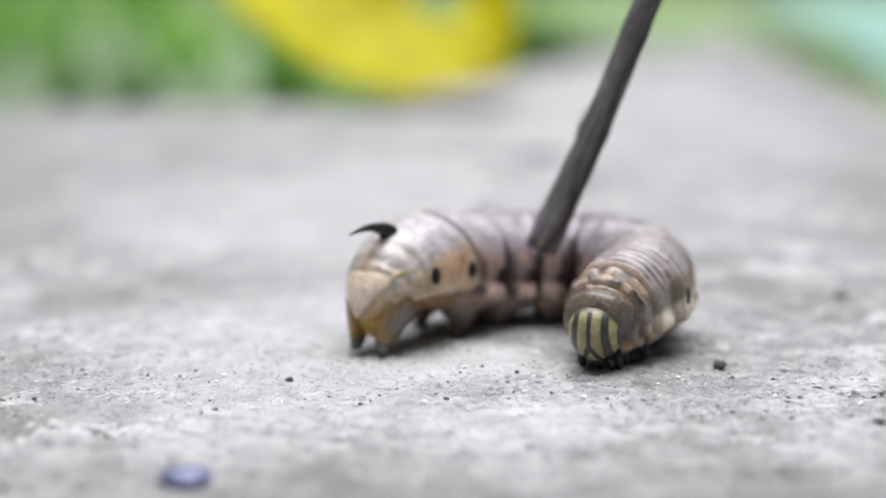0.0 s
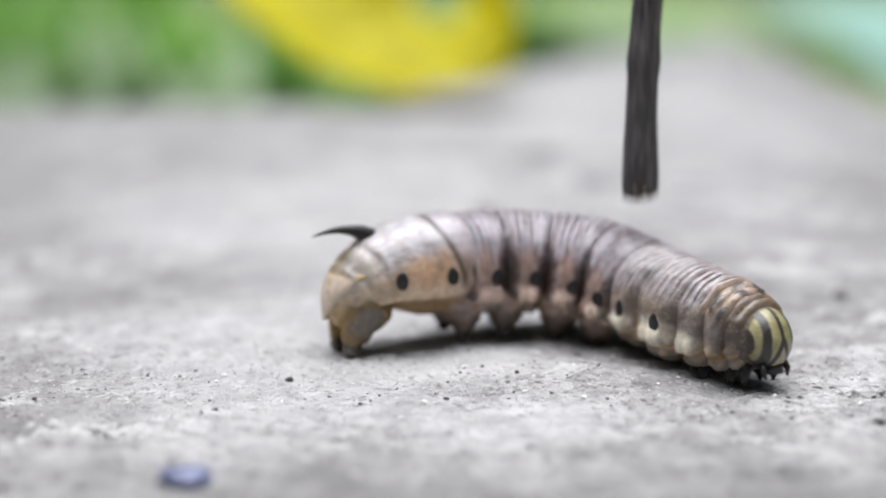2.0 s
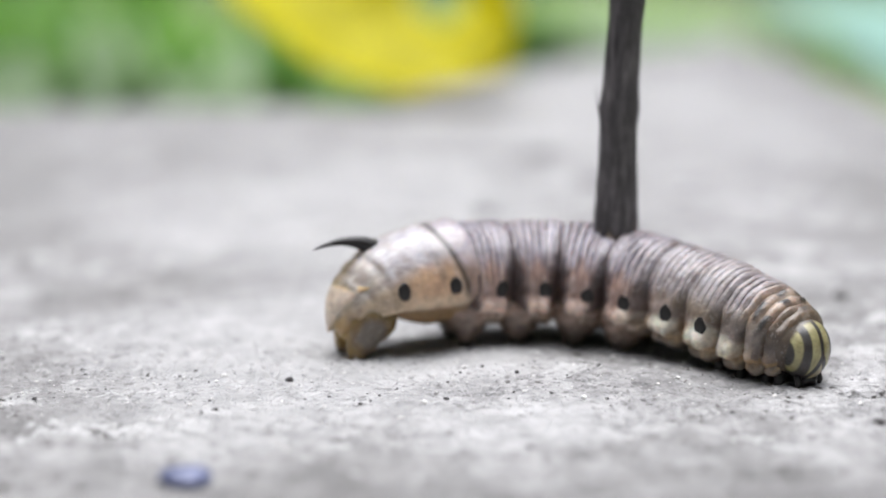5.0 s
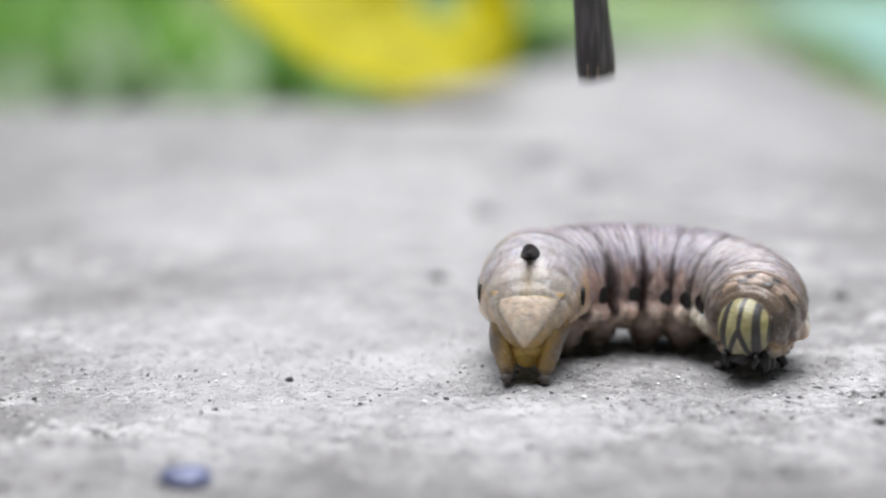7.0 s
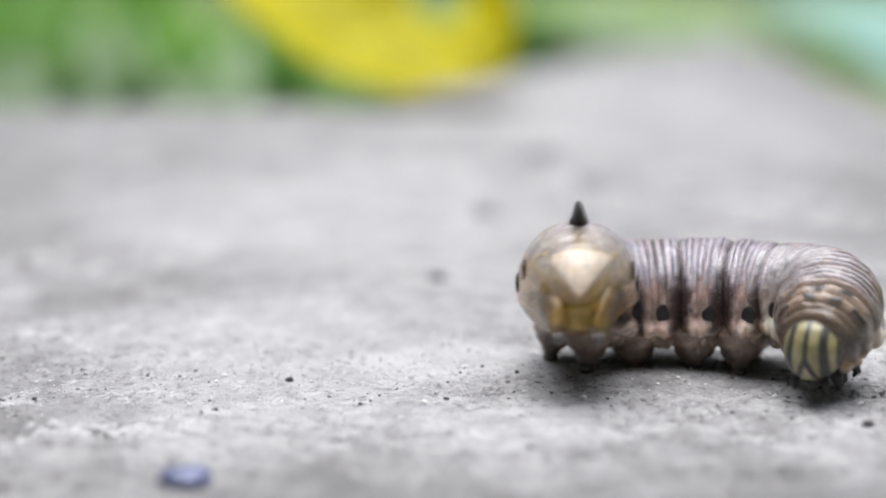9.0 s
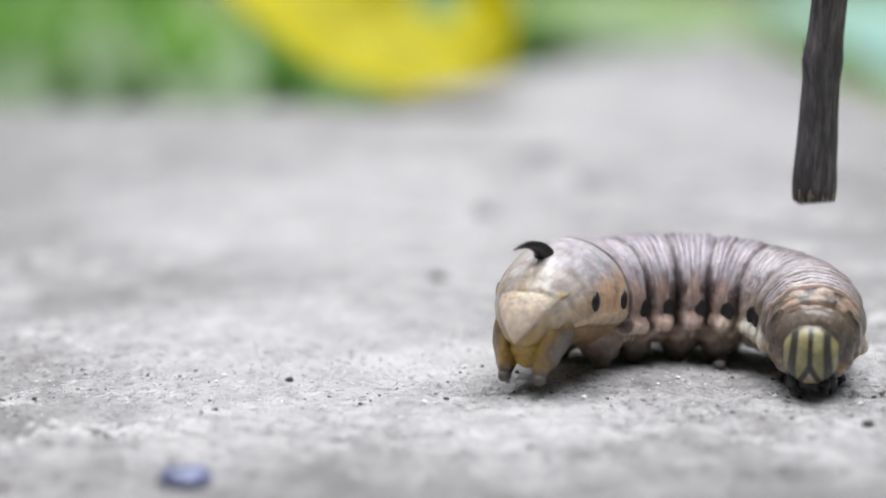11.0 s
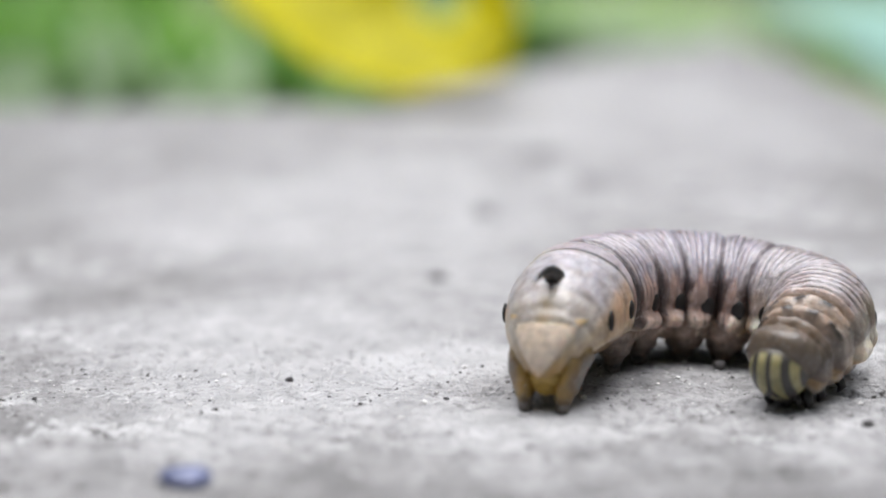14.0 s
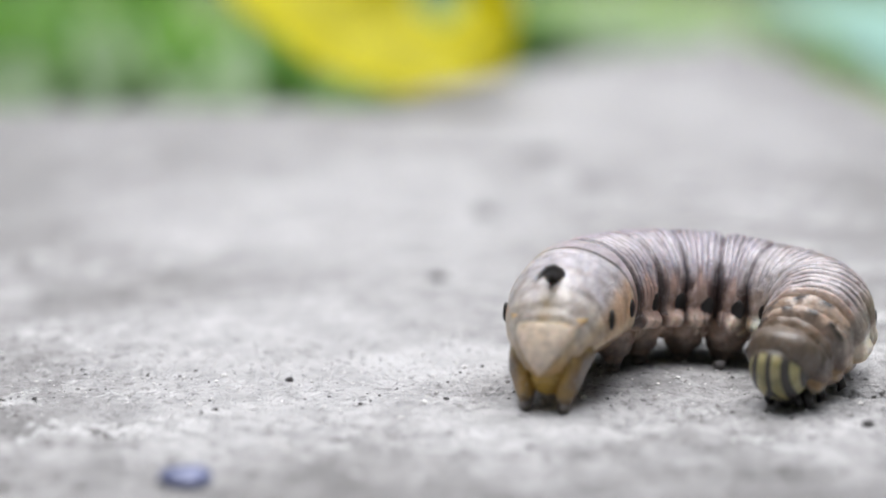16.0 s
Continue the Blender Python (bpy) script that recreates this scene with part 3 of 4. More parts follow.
def make_ring(k, i):
    """One annulet of segment k: a short barrel that reaches under its neighbours."""
    lo, hi = SEGMENTS[k]
    step = (hi - lo) / RINGS[k]
    s = lo + (i + 0.5) * step
    half = step / 2
    own = 0.75 + 0.5 * noise.noise(Vector((s * 1.9, 3, 8)))
    n, cols, rest, rings = 112, [], [], []
    for e in (-2.3, -1.75, -1.3, -1.05, -0.85, -0.6, -0.2, 0.2, 0.6, 0.85, 1.05, 1.3, 1.75, 2.3):
        ss = s + e * half
        seam = abs((ss - lo) / (hi - lo) * 2 - 1)
        inner = max(0.0, 1 - seam)
        base = girth(ss) - 0.50 * max(0, abs(e) - 1.2) - (0.40 if ss > 20 else 0.10) * smooth(0.72, 1.0, seam)
        ring = []
        for j in range(n):
            a = 2 * math.pi * j / n
            ca, sa = math.cos(a), math.sin(a)
            wave = noise.noise(Vector((ss * 0.6, ca * 2.5, sa * 2.5 + 5)))
            fore = smooth(50, 57, ss)
            crease = own * (0.17 - 0.11 * fore + (0.33 + 0.1 * fore) * smooth(-0.1 + 0.4 * fore, 0.6 + 0.15 * fore, ca)) * (1 + 0.8 * wave) * (1 - 0.40 * smooth(44, 54, ss) + 0.3 * smooth(60, 65, ss))
            r = base - max(0.02, crease) * min(abs(e), 1.3) ** 1.3 * step
            cloud = 1 + 0.5 * noise.noise(Vector((ss * 0.75, 4, 1.0 if sa > 0 else 9.0)))
            u = (ss - lo) / (hi - lo)
            pair = 0.82 + 0.22 * math.cos(4 * math.pi * (u - 0.22 + 0.05 * math.sin(s)))
            r += (1.85 - 0.55 * smooth(44, 54, ss)) * (1 - 0.75 * smooth(63, 67, ss)) * smooth(-0.16 + 0.04 * fore, -0.36 + 0.06 * fore, ca) * smooth(-0.66, -0.44, ca) * inner ** 0.55 * cloud * pair
            r += 0.55 * smooth(-0.60, -0.72, ca) * smooth(-0.95, -0.80, ca) * smooth(0.0, 0.5, inner) * cloud
            r -= 0.35 * math.exp(-((ca + 0.62) / 0.05) ** 2) * inner
            r -= 0.30 * math.exp(-((ca + 0.27) / 0.08) ** 2)
            r -= 1.0 * smooth(0.45, 1, seam) * smooth(0.55, -0.1, ca)
            r += 0.16 * noise.noise(Vector((ss * 0.5, ca * 3, sa * 3))) + 0.07 * noise.noise(Vector((ss * 1.7, ca * 8, sa * 8)))
            r += 0.25 * noise.noise(Vector((ss * 0.9, ca * 4, sa * 4 + 20))) * smooth(-0.35, -0.6, ca)
            r += 0.16 * noise.noise(Vector((ss * 1.1, ca * 4.5, sa * 4.5 + 40))) * smooth(62, 66, ss)
            z = r * ca * (0.90 if ca < 0 else 1.0)
            ring.append(Vector((e * half, r * sa, z)) * MM)
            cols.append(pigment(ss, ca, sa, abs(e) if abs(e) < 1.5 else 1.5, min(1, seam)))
            rest.append(Vector((ss, r * sa, r * ca)) * MM)
        rings.append(ring)
    v, f = loft(rings, cap=False)
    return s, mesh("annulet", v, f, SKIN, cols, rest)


GRIPS = []


def make_tail(root):
    """The last segments in one stiff piece: back, anal plate, claspers and horn."""
    line = [(10.6, 0.1, 6.3, 0, 0.9), (10.0, 0.15, 7.1, 0, 0.88), (9.3, 0.2, 7.3, 0, 0.87), (8.4, 0.22, 7.32, 0, 0.86), (7.4, 0.25, 7.28, 0, 0.86), (6.4, 0.27, 7.2, 1, 0.89), (5.2, 0.35, 7.05, 2, 0.90), (4.0, 0.35, 7.0, 4, 0.885), (2.8, 0.3, 6.95, 6, 0.86),
            (1.7, 0.2, 6.85, 9, 0.82), (0.6, 0.05, 6.7, 12, 0.77), (-0.5, -0.2, 6.45, 16, 0.70), (-1.6, -0.5, 6.15, 21, 0.6), (-2.7, -0.9, 5.75, 27, 0.55), (-3.8, -1.4, 5.25, 34, 0.5),
            (-4.8, -2.0, 4.65, 42, 0.5), (-5.6, -2.7, 3.95, 51, 0.55), (-6.3, -3.4, 3.1, 60, 0.6), (-6.8, -4.1, 2.2, 70, 0.7), (-7.0, -4.6, 1.1, 80, 0.8)]
    at = np.linspace(0, len(line) - 1, 4 * (len(line) - 1) + 1)
    line = np.stack([np.interp(at, range(len(line)), [row[k] for row in line]) for k in range(5)], axis=1)
    n, rings, cols, rest = 80, [], [], []
    for x, z, r, droop, flat in line:
        ring = []
        c, s = math.cos(radians(droop)), math.sin(radians(droop))
        for j in range(n):
            a = 2 * math.pi * j / n
            ca, sa = math.cos(a), math.sin(a)
            rr = r * (1 + 0.02 * noise.noise(Vector((x * 0.4, ca * 2, sa * 2))))
            rr += 0.06 * math.sin(x * 4.2 + 0.9 * math.sin(3 * a)) * smooth(1.5, -2, x) * smooth(-0.1, 0.4, ca)
            rr -= 0.16 * math.exp(-((x - 4.6 + 0.5 * ca) / 0.25) ** 2) * smooth(-0.3, 0.2, ca)
            rr += ((0.42 + 0.5 * math.exp(-((x + 3.0) / 2.0) ** 2)) * math.exp(-((ca + 0.34) / 0.14) ** 2) - 0.45 * math.exp(-((ca + 0.64) / 0.14) ** 2)) * smooth(10, 6, x)
            gap = x + 9.0 - 16.9 + 2.0 * max(0.0, ca)
            rr += (0.06 * math.exp(-((gap + 0.7) / 0.5) ** 2) - 0.07 * smooth(-0.3, 0.2, gap)) * smooth(-0.5, -0.1, ca)
            rr -= 0.14 * smooth(1.5, -2, x) * smooth(-0.1, 0.4, ca) * smooth(0.72, 1.0, math.sin(x * 3.1 + 1.2 * noise.noise(Vector((sa * 2, x * 0.3, 5)))))
            narrow = 1 - 0.30 * smooth(0.1, -0.9, ca) * smooth(5, 40, droop)
            up = rr * ca * (flat if ca < 0 else 1.0)
            ring.append(Vector((x - s * up, rr * sa * narrow, z + c * up)) * MM)
            cols.append(pigment(x + 9.0, ca, sa, -1, 0))
            rest.append(Vector((x + 9.0, rr * sa, up)) * MM)
        rings.append(ring)
    v, f = loft(rings)
    tail = part("tail_segment", mesh("tail_segment", v, f, SKIN, cols, rest), root, "cream and peach tail segment")
    # anal plate: a pale shield that ends in a point between the claspers
    rows = []
    for i in range(17):
        g = i / 16
        w = 4.5 * (1 - g) ** 0.92 + 0.15
        z = 2.2 - 6.3 * g
        x = float(np.interp(z, (-4.4, -3.3, -1.8, -0.2, 1.5, 2.9), (-8.9, -8.9, -8.85, -8.55, -7.8, -6.6))) - 0.05 - 0.45 * g ** 0.7
        rows.append([Vector((x + 0.115 * (w * h) ** 2 + 0.25 * abs(h) ** 6, w * h, z - 0.02 * (w * h) ** 2 + 0.10 * math.sin(9 * g) * (1 - h * h))) * MM for h in np.linspace(-1, 1, 17)])
    verts = [p for r in rows for p in r] + [p + Vector((1.3, 0, 0.2)) * MM for r in rows for p in r]
    faces, m = [], 17
    tot = len(rows) * m
    for i in range(len(rows) - 1):
        for j in range(m - 1):
            a = i * m + j
            faces.append((a, a + m, a + m + 1, a + 1))
            faces.append((tot + a, tot + a + 1, tot + a + m + 1, tot + a + m))
    for i in range(len(rows) - 1):
        a, b = i * m, i * m + m - 1
        faces += [(a, tot + a, tot + a + m, a + m), (b, b + m, tot + b + m, tot + b)]
    for j in range(m - 1):
        b = (len(rows) - 1) * m + j
        faces += [(j, j + 1, tot + j + 1, tot + j), (b, tot + b, tot + b + 1, b + 1)]
    shades = []
    for k, v in enumerate(verts):
        g = (k % tot) // m / 16
        h = abs((k % m) / 8 - 1)
        c = mixc(pigment(1.5, 0.6, v.y / (5 * MM), 0, 0), (0.60, 0.50, 0.40), smooth(0.0, 0.14, g))
        c = mixc(c, (0.46, 0.355, 0.255), 0.6 * smooth(0.0, 0.5, noise.noise(v * 420)))
        shades.append(mixc(c, (0.38, 0.25, 0.10), 0.5 * max(smooth(0.88, 1.0, h) * smooth(0.45, 0.8, g), smooth(0.75, 1.0, g))))
    part("anal_plate", mesh("anal_plate", verts, faces, SKIN, shades, verts), tail, "pale cream pointed plate")
    for y in (-1, 1):
        pts = [(-2.2, 2.7 * y, -0.8), (-3.9, 3.0 * y, -2.8), (-5.4, 2.75 * y, -4.9), (-6.4, 2.35 * y, -6.9), (-6.8, 2.25 * y, -8.4)]
        v, f = tube([Vector(p) * MM for p in pts], [r * MM for r in (2.3, 2.9, 2.45, 1.6, 0.85)], 36, 0.66, 0.0, 3, 6, 0.30)
        part("clasper", mesh("clasper", v, f, SKIN, clasper_colours(v), v), tail, "amber fleshy clasper with a grey outer patch")
        v, f = tube([Vector(p) * MM for p in [(-6.75, 2.27 * y, -7.9), (-6.85, 2.25 * y, -8.6), (-6.85, 2.25 * y, -9.0)]], [1.0 * MM, 0.95 * MM, 0.6 * MM], 14, 0.8)
        part("clasper_pad", mesh("clasper_pad", v, f, PROLEG), tail, "dark gripping pad")
    v, f = lump(2.0 * MM, 3.0 * MM, 2.4 * MM, 4, 0.45, 3)
    part("anal_membrane", mesh("anal_membrane", v, f, AMBER), tail, "yellow fold of skin", Matrix.Translation(Vector((-5.5, 0, -4.3)) * MM))
    v, f = tube([Vector(p) * MM for p in [(-1.7, 0, 4.4), (-2.2, 0, 5.4), (-2.5, 0, 5.8)]], [2.1 * MM, 1.65 * MM, 1.2 * MM], 16)
    part("horn_base", mesh("horn_base", v, f, PLATE), tail, "pale cone under the horn")
    pts = [(-1.7, 0, 5.1), (-2.2, 0, 5.9), (-3.1, 0, 6.55), (-4.4, 0.03, 7.0), (-5.9, 0.12, 7.3), (-7.3, 0.22, 7.3), (-8.6, 0.33, 7.15), (-9.7, 0.42, 6.9)]
    v, f = tube([Vector(p) * MM for p in pts], [r * MM for r in (1.55, 1.3, 0.95, 0.68, 0.5, 0.34, 0.2, 0.05)], 16, 0.95, 0.04, 0, 2)
    part("horn", mesh("horn", v, f, BLACK), tail, "shiny black curved horn")
    for y in (-1, 1):
        make_spiracle(tail, -0.6, 6.42, y, 0.27)
        make_spiracle(tail, 6.3, 7.17, y, 0.20)
    return tail


def limb_colours(verts, top, low, tip):
    zs = [v.z for v in verts]
    lo, hi = min(zs), max(zs)
    out = []
    for v in verts:
        f = (v.z - lo) / (hi - lo) + 0.22 * noise.noise(v * 900)
        c = mixc(tip, low, smooth(0.02, 0.22, f))
        out.append(mixc(c, top, smooth(0.35, 0.85, f)))
    return out


def clasper_colours(verts):
    """Amber skin, a grey patch on the outer face, dark at the foot."""
    out = []
    for v in verts:
        x, y, z = (c / MM for c in v)
        w = noise.noise(v * 700)
        c = mixc((0.25, 0.145, 0.018), (0.21, 0.135, 0.04), smooth(2.2, 3.4, abs(y) + 0.8 * w))
        outer = smooth(2.4, 3.2, abs(y) + 0.4 * w)
        patch = outer * smooth(1.25, 0.8, math.hypot((x + 5.0) / 2.0, (z + 4.6) / 2.2) + 0.25 * w)
        c = mixc(c, (0.135, 0.112, 0.092), 0.9 * patch)
        c = mixc(c, (0.20, 0.12, 0.03), 0.7 * smooth(-6.0, -7.4, z + w))
        c = mixc(c, (0.13, 0.07, 0.025), 0.7 * outer * math.exp(-((math.hypot((x + 5.0) / 2.0, (z + 4.6) / 2.2) - 1.1) / 0.16) ** 2))
        c = mixc((0.020, 0.014, 0.010), c, smooth(-7.9, -6.7, z + 0.8 * w))
        out.append(c)
    return out


def make_spiracle(parent, x, r, side, height=-0.02):
    v, f = lump(0.92 * MM, 0.32 * MM, 1.2 * MM, 2, 0.12, 3)
    a = math.acos(height - 0.17)
    at = Matrix.Translation(Vector((x, side * r * math.sin(a), r * math.cos(a))) * MM)
    part("spiracle", mesh("spiracle", v, f, BLACK), parent, "black breathing pore", at)


def make_proleg(parent, side, x):
    """A fleshy cone in soft folds that ends in a dark ring of hooks."""
    pts = [(x, 2.7 * side, -3.4), (x - 0.1, 3.2 * side, -5.4), (x - 0.15, 3.5 * side, -6.6), (x - 0.2, 3.55 * side, -7.6), (x - 0.2, 3.5 * side, -8.4), (x - 0.2, 3.45 * side, -8.9)]
    v, f = tube([Vector(p) * MM for p in pts], [q * MM for q in (3.5, 3.2, 2.35, 1.42, 0.95, 0.88)], 26, 0.9, 0.0, 5, 5, 0.16)
    v = [Vector((p.x, p.y, p.z)) + Vector((p.x - x * MM, p.y - 3.4 * side * MM, 0)) * (0.03 * math.sin(p.z / MM * 4.4) + 0.10 * noise.noise(p * 600)) for p in v]
    # brown skin darkening to the foot, partly underside shade put into the colour
    GRIPS.append(part("proleg", mesh("proleg", v, f, SKIN, limb_colours(v, (0.42, 0.30, 0.24), (0.125, 0.088, 0.068), (0.045, 0.037, 0.032)), v), parent, "stubby fleshy brown proleg"))
    v, f = tube([Vector(p) * MM for p in [(x - 0.2, 3.5 * side, -8.5), (x - 0.2, 3.45 * side, -9.0), (x - 0.2, 3.45 * side, -9.35)]], [0.92 * MM, 0.98 * MM, 0.6 * MM], 18, 1.0, 0.25)
    GRIPS.append(part("proleg_pad", mesh("proleg_pad", v, f, PROLEG), parent, "dark ring of hooks"))


def make_leg(parent, r, side, splay):
    pts = [(0, 1.7 * side, -r * 0.72), (0.3, 2.2 * splay * side, -r * 0.72 - 1.0), (0.6, 2.5 * splay * side, -r * 0.72 - 1.8), (0.9, 2.2 * splay * side, -r * 0.72 - 2.4)]
    v, f = tube([Vector(p) * MM for p in pts], [q * MM for q in (0.95, 0.7, 0.5, 0.12)], 10, 1.0, 0.05)
    part("true_leg", mesh("true_leg", v, f, BLACK), parent, "short black claw leg")


def make_head(root):
    n, m, cols, rest = 144, 96, [], []
    rings = []
    for i in range(m + 1):
        th = math.pi * (0.02 + 0.96 * i / m)
        ring = []
        for j in range(n):
            ph = 2 * math.pi * j / n
            d = Vector((math.cos(th), math.sin(th) * math.sin(ph), math.sin(th) * math.cos(ph)))
            u, w = d.y, d.z
            cleft = 0.10 * math.exp(-(u / 0.10) ** 2) * smooth(0.0, 0.6, w)
            p = Vector((d.x * 3.0 * (1 - cleft), d.y * (3.4 - 0.25 * max(0, -w)), d.z * 3.75 - 0.4 * d.x)) * MM
            ring.append(p)
            c = mixc((0.245, 0.22, 0.085), (0.33, 0.30, 0.145), 0.5 + noise.noise(d * 3))
            wide = 0.62 - 0.10 * max(0.0, w)
            lines = [abs(abs(u) - wide) / (0.135 - 0.03 * w), abs(abs(u) - 0.99) / 0.07]
            peak = 0.22
            if w < peak:
                lines.append(abs(abs(u) - 0.46 * (peak - w)) / 0.10)
                if abs(u) < 0.46 * (peak - w):
                    c = mixc(c, (0.34, 0.30, 0.20), 0.7)
            else:
                lines.append(abs(u) / 0.08)
            k = min(lines)
            c = mixc((0.016, 0.012, 0.010), c, smooth(0.85, 1.35, k))
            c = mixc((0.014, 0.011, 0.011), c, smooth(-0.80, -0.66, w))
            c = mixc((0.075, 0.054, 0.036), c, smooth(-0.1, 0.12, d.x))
            cols.append(c)
            rest.append(p)
        rings.append(ring)
    v, f = loft(rings)
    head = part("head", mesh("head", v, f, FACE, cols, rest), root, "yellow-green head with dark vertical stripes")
    v, f = lump(3.0 * MM, 4.35 * MM, 4.3 * MM, 2, 0.10, 4)
    shades = [mixc(mixc((0.13, 0.095, 0.062), (0.10, 0.072, 0.050), smooth(0.3, 0.7, abs(p.y) / (4.5 * MM))), (0.06, 0.04, 0.028), 0.25 + 0.9 * noise.noise(p * 600)) for p in v]
    part("neck", mesh("neck", v, f, SKIN, shades, v), head, "brown skin fold round the head", Matrix.Translation(Vector((-2.1, 0, 0.25)) * MM))
    v, f = lump(1.0 * MM, 1.25 * MM, 0.9 * MM, 3, 0.3, 3)
    part("mouth", mesh("mouth", v, f, BLACK), head, "black mouthparts", Matrix.Translation(Vector((1.5, 0, -3.3)) * MM))
    for y in (-1, 1):
        v, f = tube([Vector(p) * MM for p in [(1.3, 1.7 * y, -2.7), (1.8, 2.0 * y, -3.6), (2.0, 1.8 * y, -4.5)]], [0.5 * MM, 0.38 * MM, 0.12 * MM], 8)
        part("palp", mesh("palp", v, f, BLACK), head, "short black feeler")
    return head


def make_caterpillar():
    root = new("caterpillar")
    tagged(root, "grey-brown horned hawkmoth caterpillar with black side spots", "caterpillar")
    tail = make_tail(root)
    moving = [(9.0, tail, None)]
    for k in range(len(SEGMENTS)):
        made = [make_ring(k, i) for i in range(RINGS[k])]
        mid = RINGS[k] // 2
        s0, data = made[mid]
        seg = part("body_segment", data, root)
        moving.append((s0, seg, None))
        for i, (s, ring) in enumerate(made):
            if i != mid:
                moving.append((s, part("annulet", ring, seg), (s0, seg)))
        for y in (-1, 1):
            if k in SPIRACLES:
                make_spiracle(seg, SPIRACLES[k] - s0, girth(s0) - 0.12, y, (0.10, 0.06, 0.03, 0.04, 0.10, 0.13, 0, 0, 0)[k])
            if k in PROLEGS:
                make_proleg(seg, y, PROLEGS[k] - s0)
            if k in LEGS:
                make_leg(seg, girth(s0), y, 1.5 if k == LEGS[0] else 1.0)
    moving.append((73.0, make_head(root), None))
    return root, moving


# ---- small stones ----
def make_stone(name, label, material, x, y, size, seed, sink=0.25, category="stone"):
    v, f = lump(size[0] * MM, size[1] * MM, size[2] * MM, seed, 0.35, 2)
    ob = new(name, mesh(name, v, f, material))
    ob.matrix_basis = pose(x * MM, y * MM, slab_height(x * MM, y * MM) + size[2] * MM * (1 - sink))
    return tagged(ob, label, category)


def make_grit():
    """Loose sand grains over the slab's middle, too many to count."""
    rng = random.Random(21)
    for name, material, count, label in (("sand_grains", SAND, 1000, "loose pale sand grains on the slab"), ("dark_grit", DARK, 420, "loose dark grit on the slab")):
        verts, faces = [], []
        for k in range(count):
            x, y = rng.uniform(-70, 80) * MM, min(60, rng.gauss(-8, 15)) * MM
            r = min(0.36, 0.07 + rng.expovariate(1 / 0.06)) * MM
            v, f = lump(r * rng.uniform(0.8, 1.5), r, r * 0.7, k % 40, 0.4, 1)
            c = Vector((x, y, slab_height(x, y) + r * 0.3))
            m = len(verts)
            verts += [p + c for p in v]
            faces += [[i + m for i in q] for q in f]
        tagged(new(name, mesh(name, verts, faces, material, smooth=False)), label, "grit", kind="stuff")


make_slab()
make_ground()
make_shade_walls()
make_background()
make_yellow_leaf()
make_sheet()
twig = make_twig()
caterpillar, pieces = make_caterpillar()
make_grit()
make_stone("pebble", "dark glossy pebble on the concrete, sky reflection put into its colour", SKY_TINTED, -25.6, -45.8, (2.7, 2.2, 1.15), 1, 0.45)
make_stone("dropping", "small black dropping on the concrete", DARK, 34.7, -1.5, (0.8, 0.7, 0.7), 3, 0.1, "dropping")
make_stone("stone_chip", "tiny black stone chip on the concrete", DARK, -19.0, -4.6, (0.5, 0.4, 0.4), 4)
make_stone("stone_chip", "dark grey stone chip in a hollow", DARK, -37.2, -27.5, (1.5, 1.0, 0.6), 5, 0.6)
make_stone("stone_chip", "bright white quartz chip on the concrete", WHITE, 16.6, -15.0, (0.35, 0.3, 0.3), 6)
make_stone("stone_chip", "grey stone chip far back on the concrete", GREY, 23.5, 190, (4.5, 3.5, 1.0), 7, 0.5)
make_stone("stone_chip", "grey stone chip far back on the concrete", GREY, 31.4, 150, (3.2, 3.0, 0.8), 8, 0.5)
make_stone("stone_chip", "grey stone chip far back on the concrete", GREY, 8.4, 121, (2.5, 3.0, 0.8), 9, 0.5)
make_stone("stone_chip", "grey stone chip on the concrete", GREY, -0.8, 55, (1.5, 1.5, 0.7), 10, 0.4)
make_stone("stone_chip", "grey stone chip on the concrete", GREY, 59.5, 40, (1.2, 1.2, 0.7), 11, 0.4)
make_stone("stone_chip", "grey stone chip on the concrete", GREY, -70, 71, (1.5, 1.5, 0.7), 12, 0.4)
loose = make_stone("grit_crumb", "loose grey crumb pushed along the concrete", DARK, 48.7, -25.8, (0.8, 0.6, 0.4), 13, 0.2, "crumb")

# ---- how things move ----
BENDS = {}


def bend(t, roll, nod, *points):
    """The caterpillar's middle line at a time, at NODES, in millimetres, its turn about it and how far the head nods."""
    BENDS[t] = (np.array([roll, nod], float), np.array(points))


def spline(points):
    """A smooth line through the points, sampled with its tangents over the whole body length."""
    x = np.array(NODES, float)
    d = np.zeros_like(points)
    slope = np.diff(points, axis=0) / np.diff(x)[:, None]
    d[1:-1] = (slope[:-1] * np.diff(x)[1:, None] + slope[1:] * np.diff(x)[:-1, None]) / (x[2:] - x[:-2])[:, None]
    d[0], d[-1] = slope[0], slope[-1]

    def at(s):
        i = int(min(max(np.searchsorted(x, s) - 1, 0), len(x) - 2))
        h = x[i + 1] - x[i]
        f = (s - x[i]) / h
        a, b = points[i], points[i + 1]
        p = a * (1 + 2 * f) * (1 - f) ** 2 + h * d[i] * f * (1 - f) ** 2 + b * f * f * (3 - 2 * f) + h * d[i + 1] * f * f * (f - 1)
        return Vector(p)
    return at


def upright(p, forward, roll):
    """A pose at p with x along forward and z as near to up as can be, turned about x."""
    x = forward.normalized()
    z = (Vector((0, 0, 1)) - x * x.z).normalized()
    y = z.cross(x)
    m = Matrix((x, y, z)).transposed().to_4x4()
    return Matrix.Translation(p * MM) @ m @ pose(0, 0, 0, roll, 0, 0)


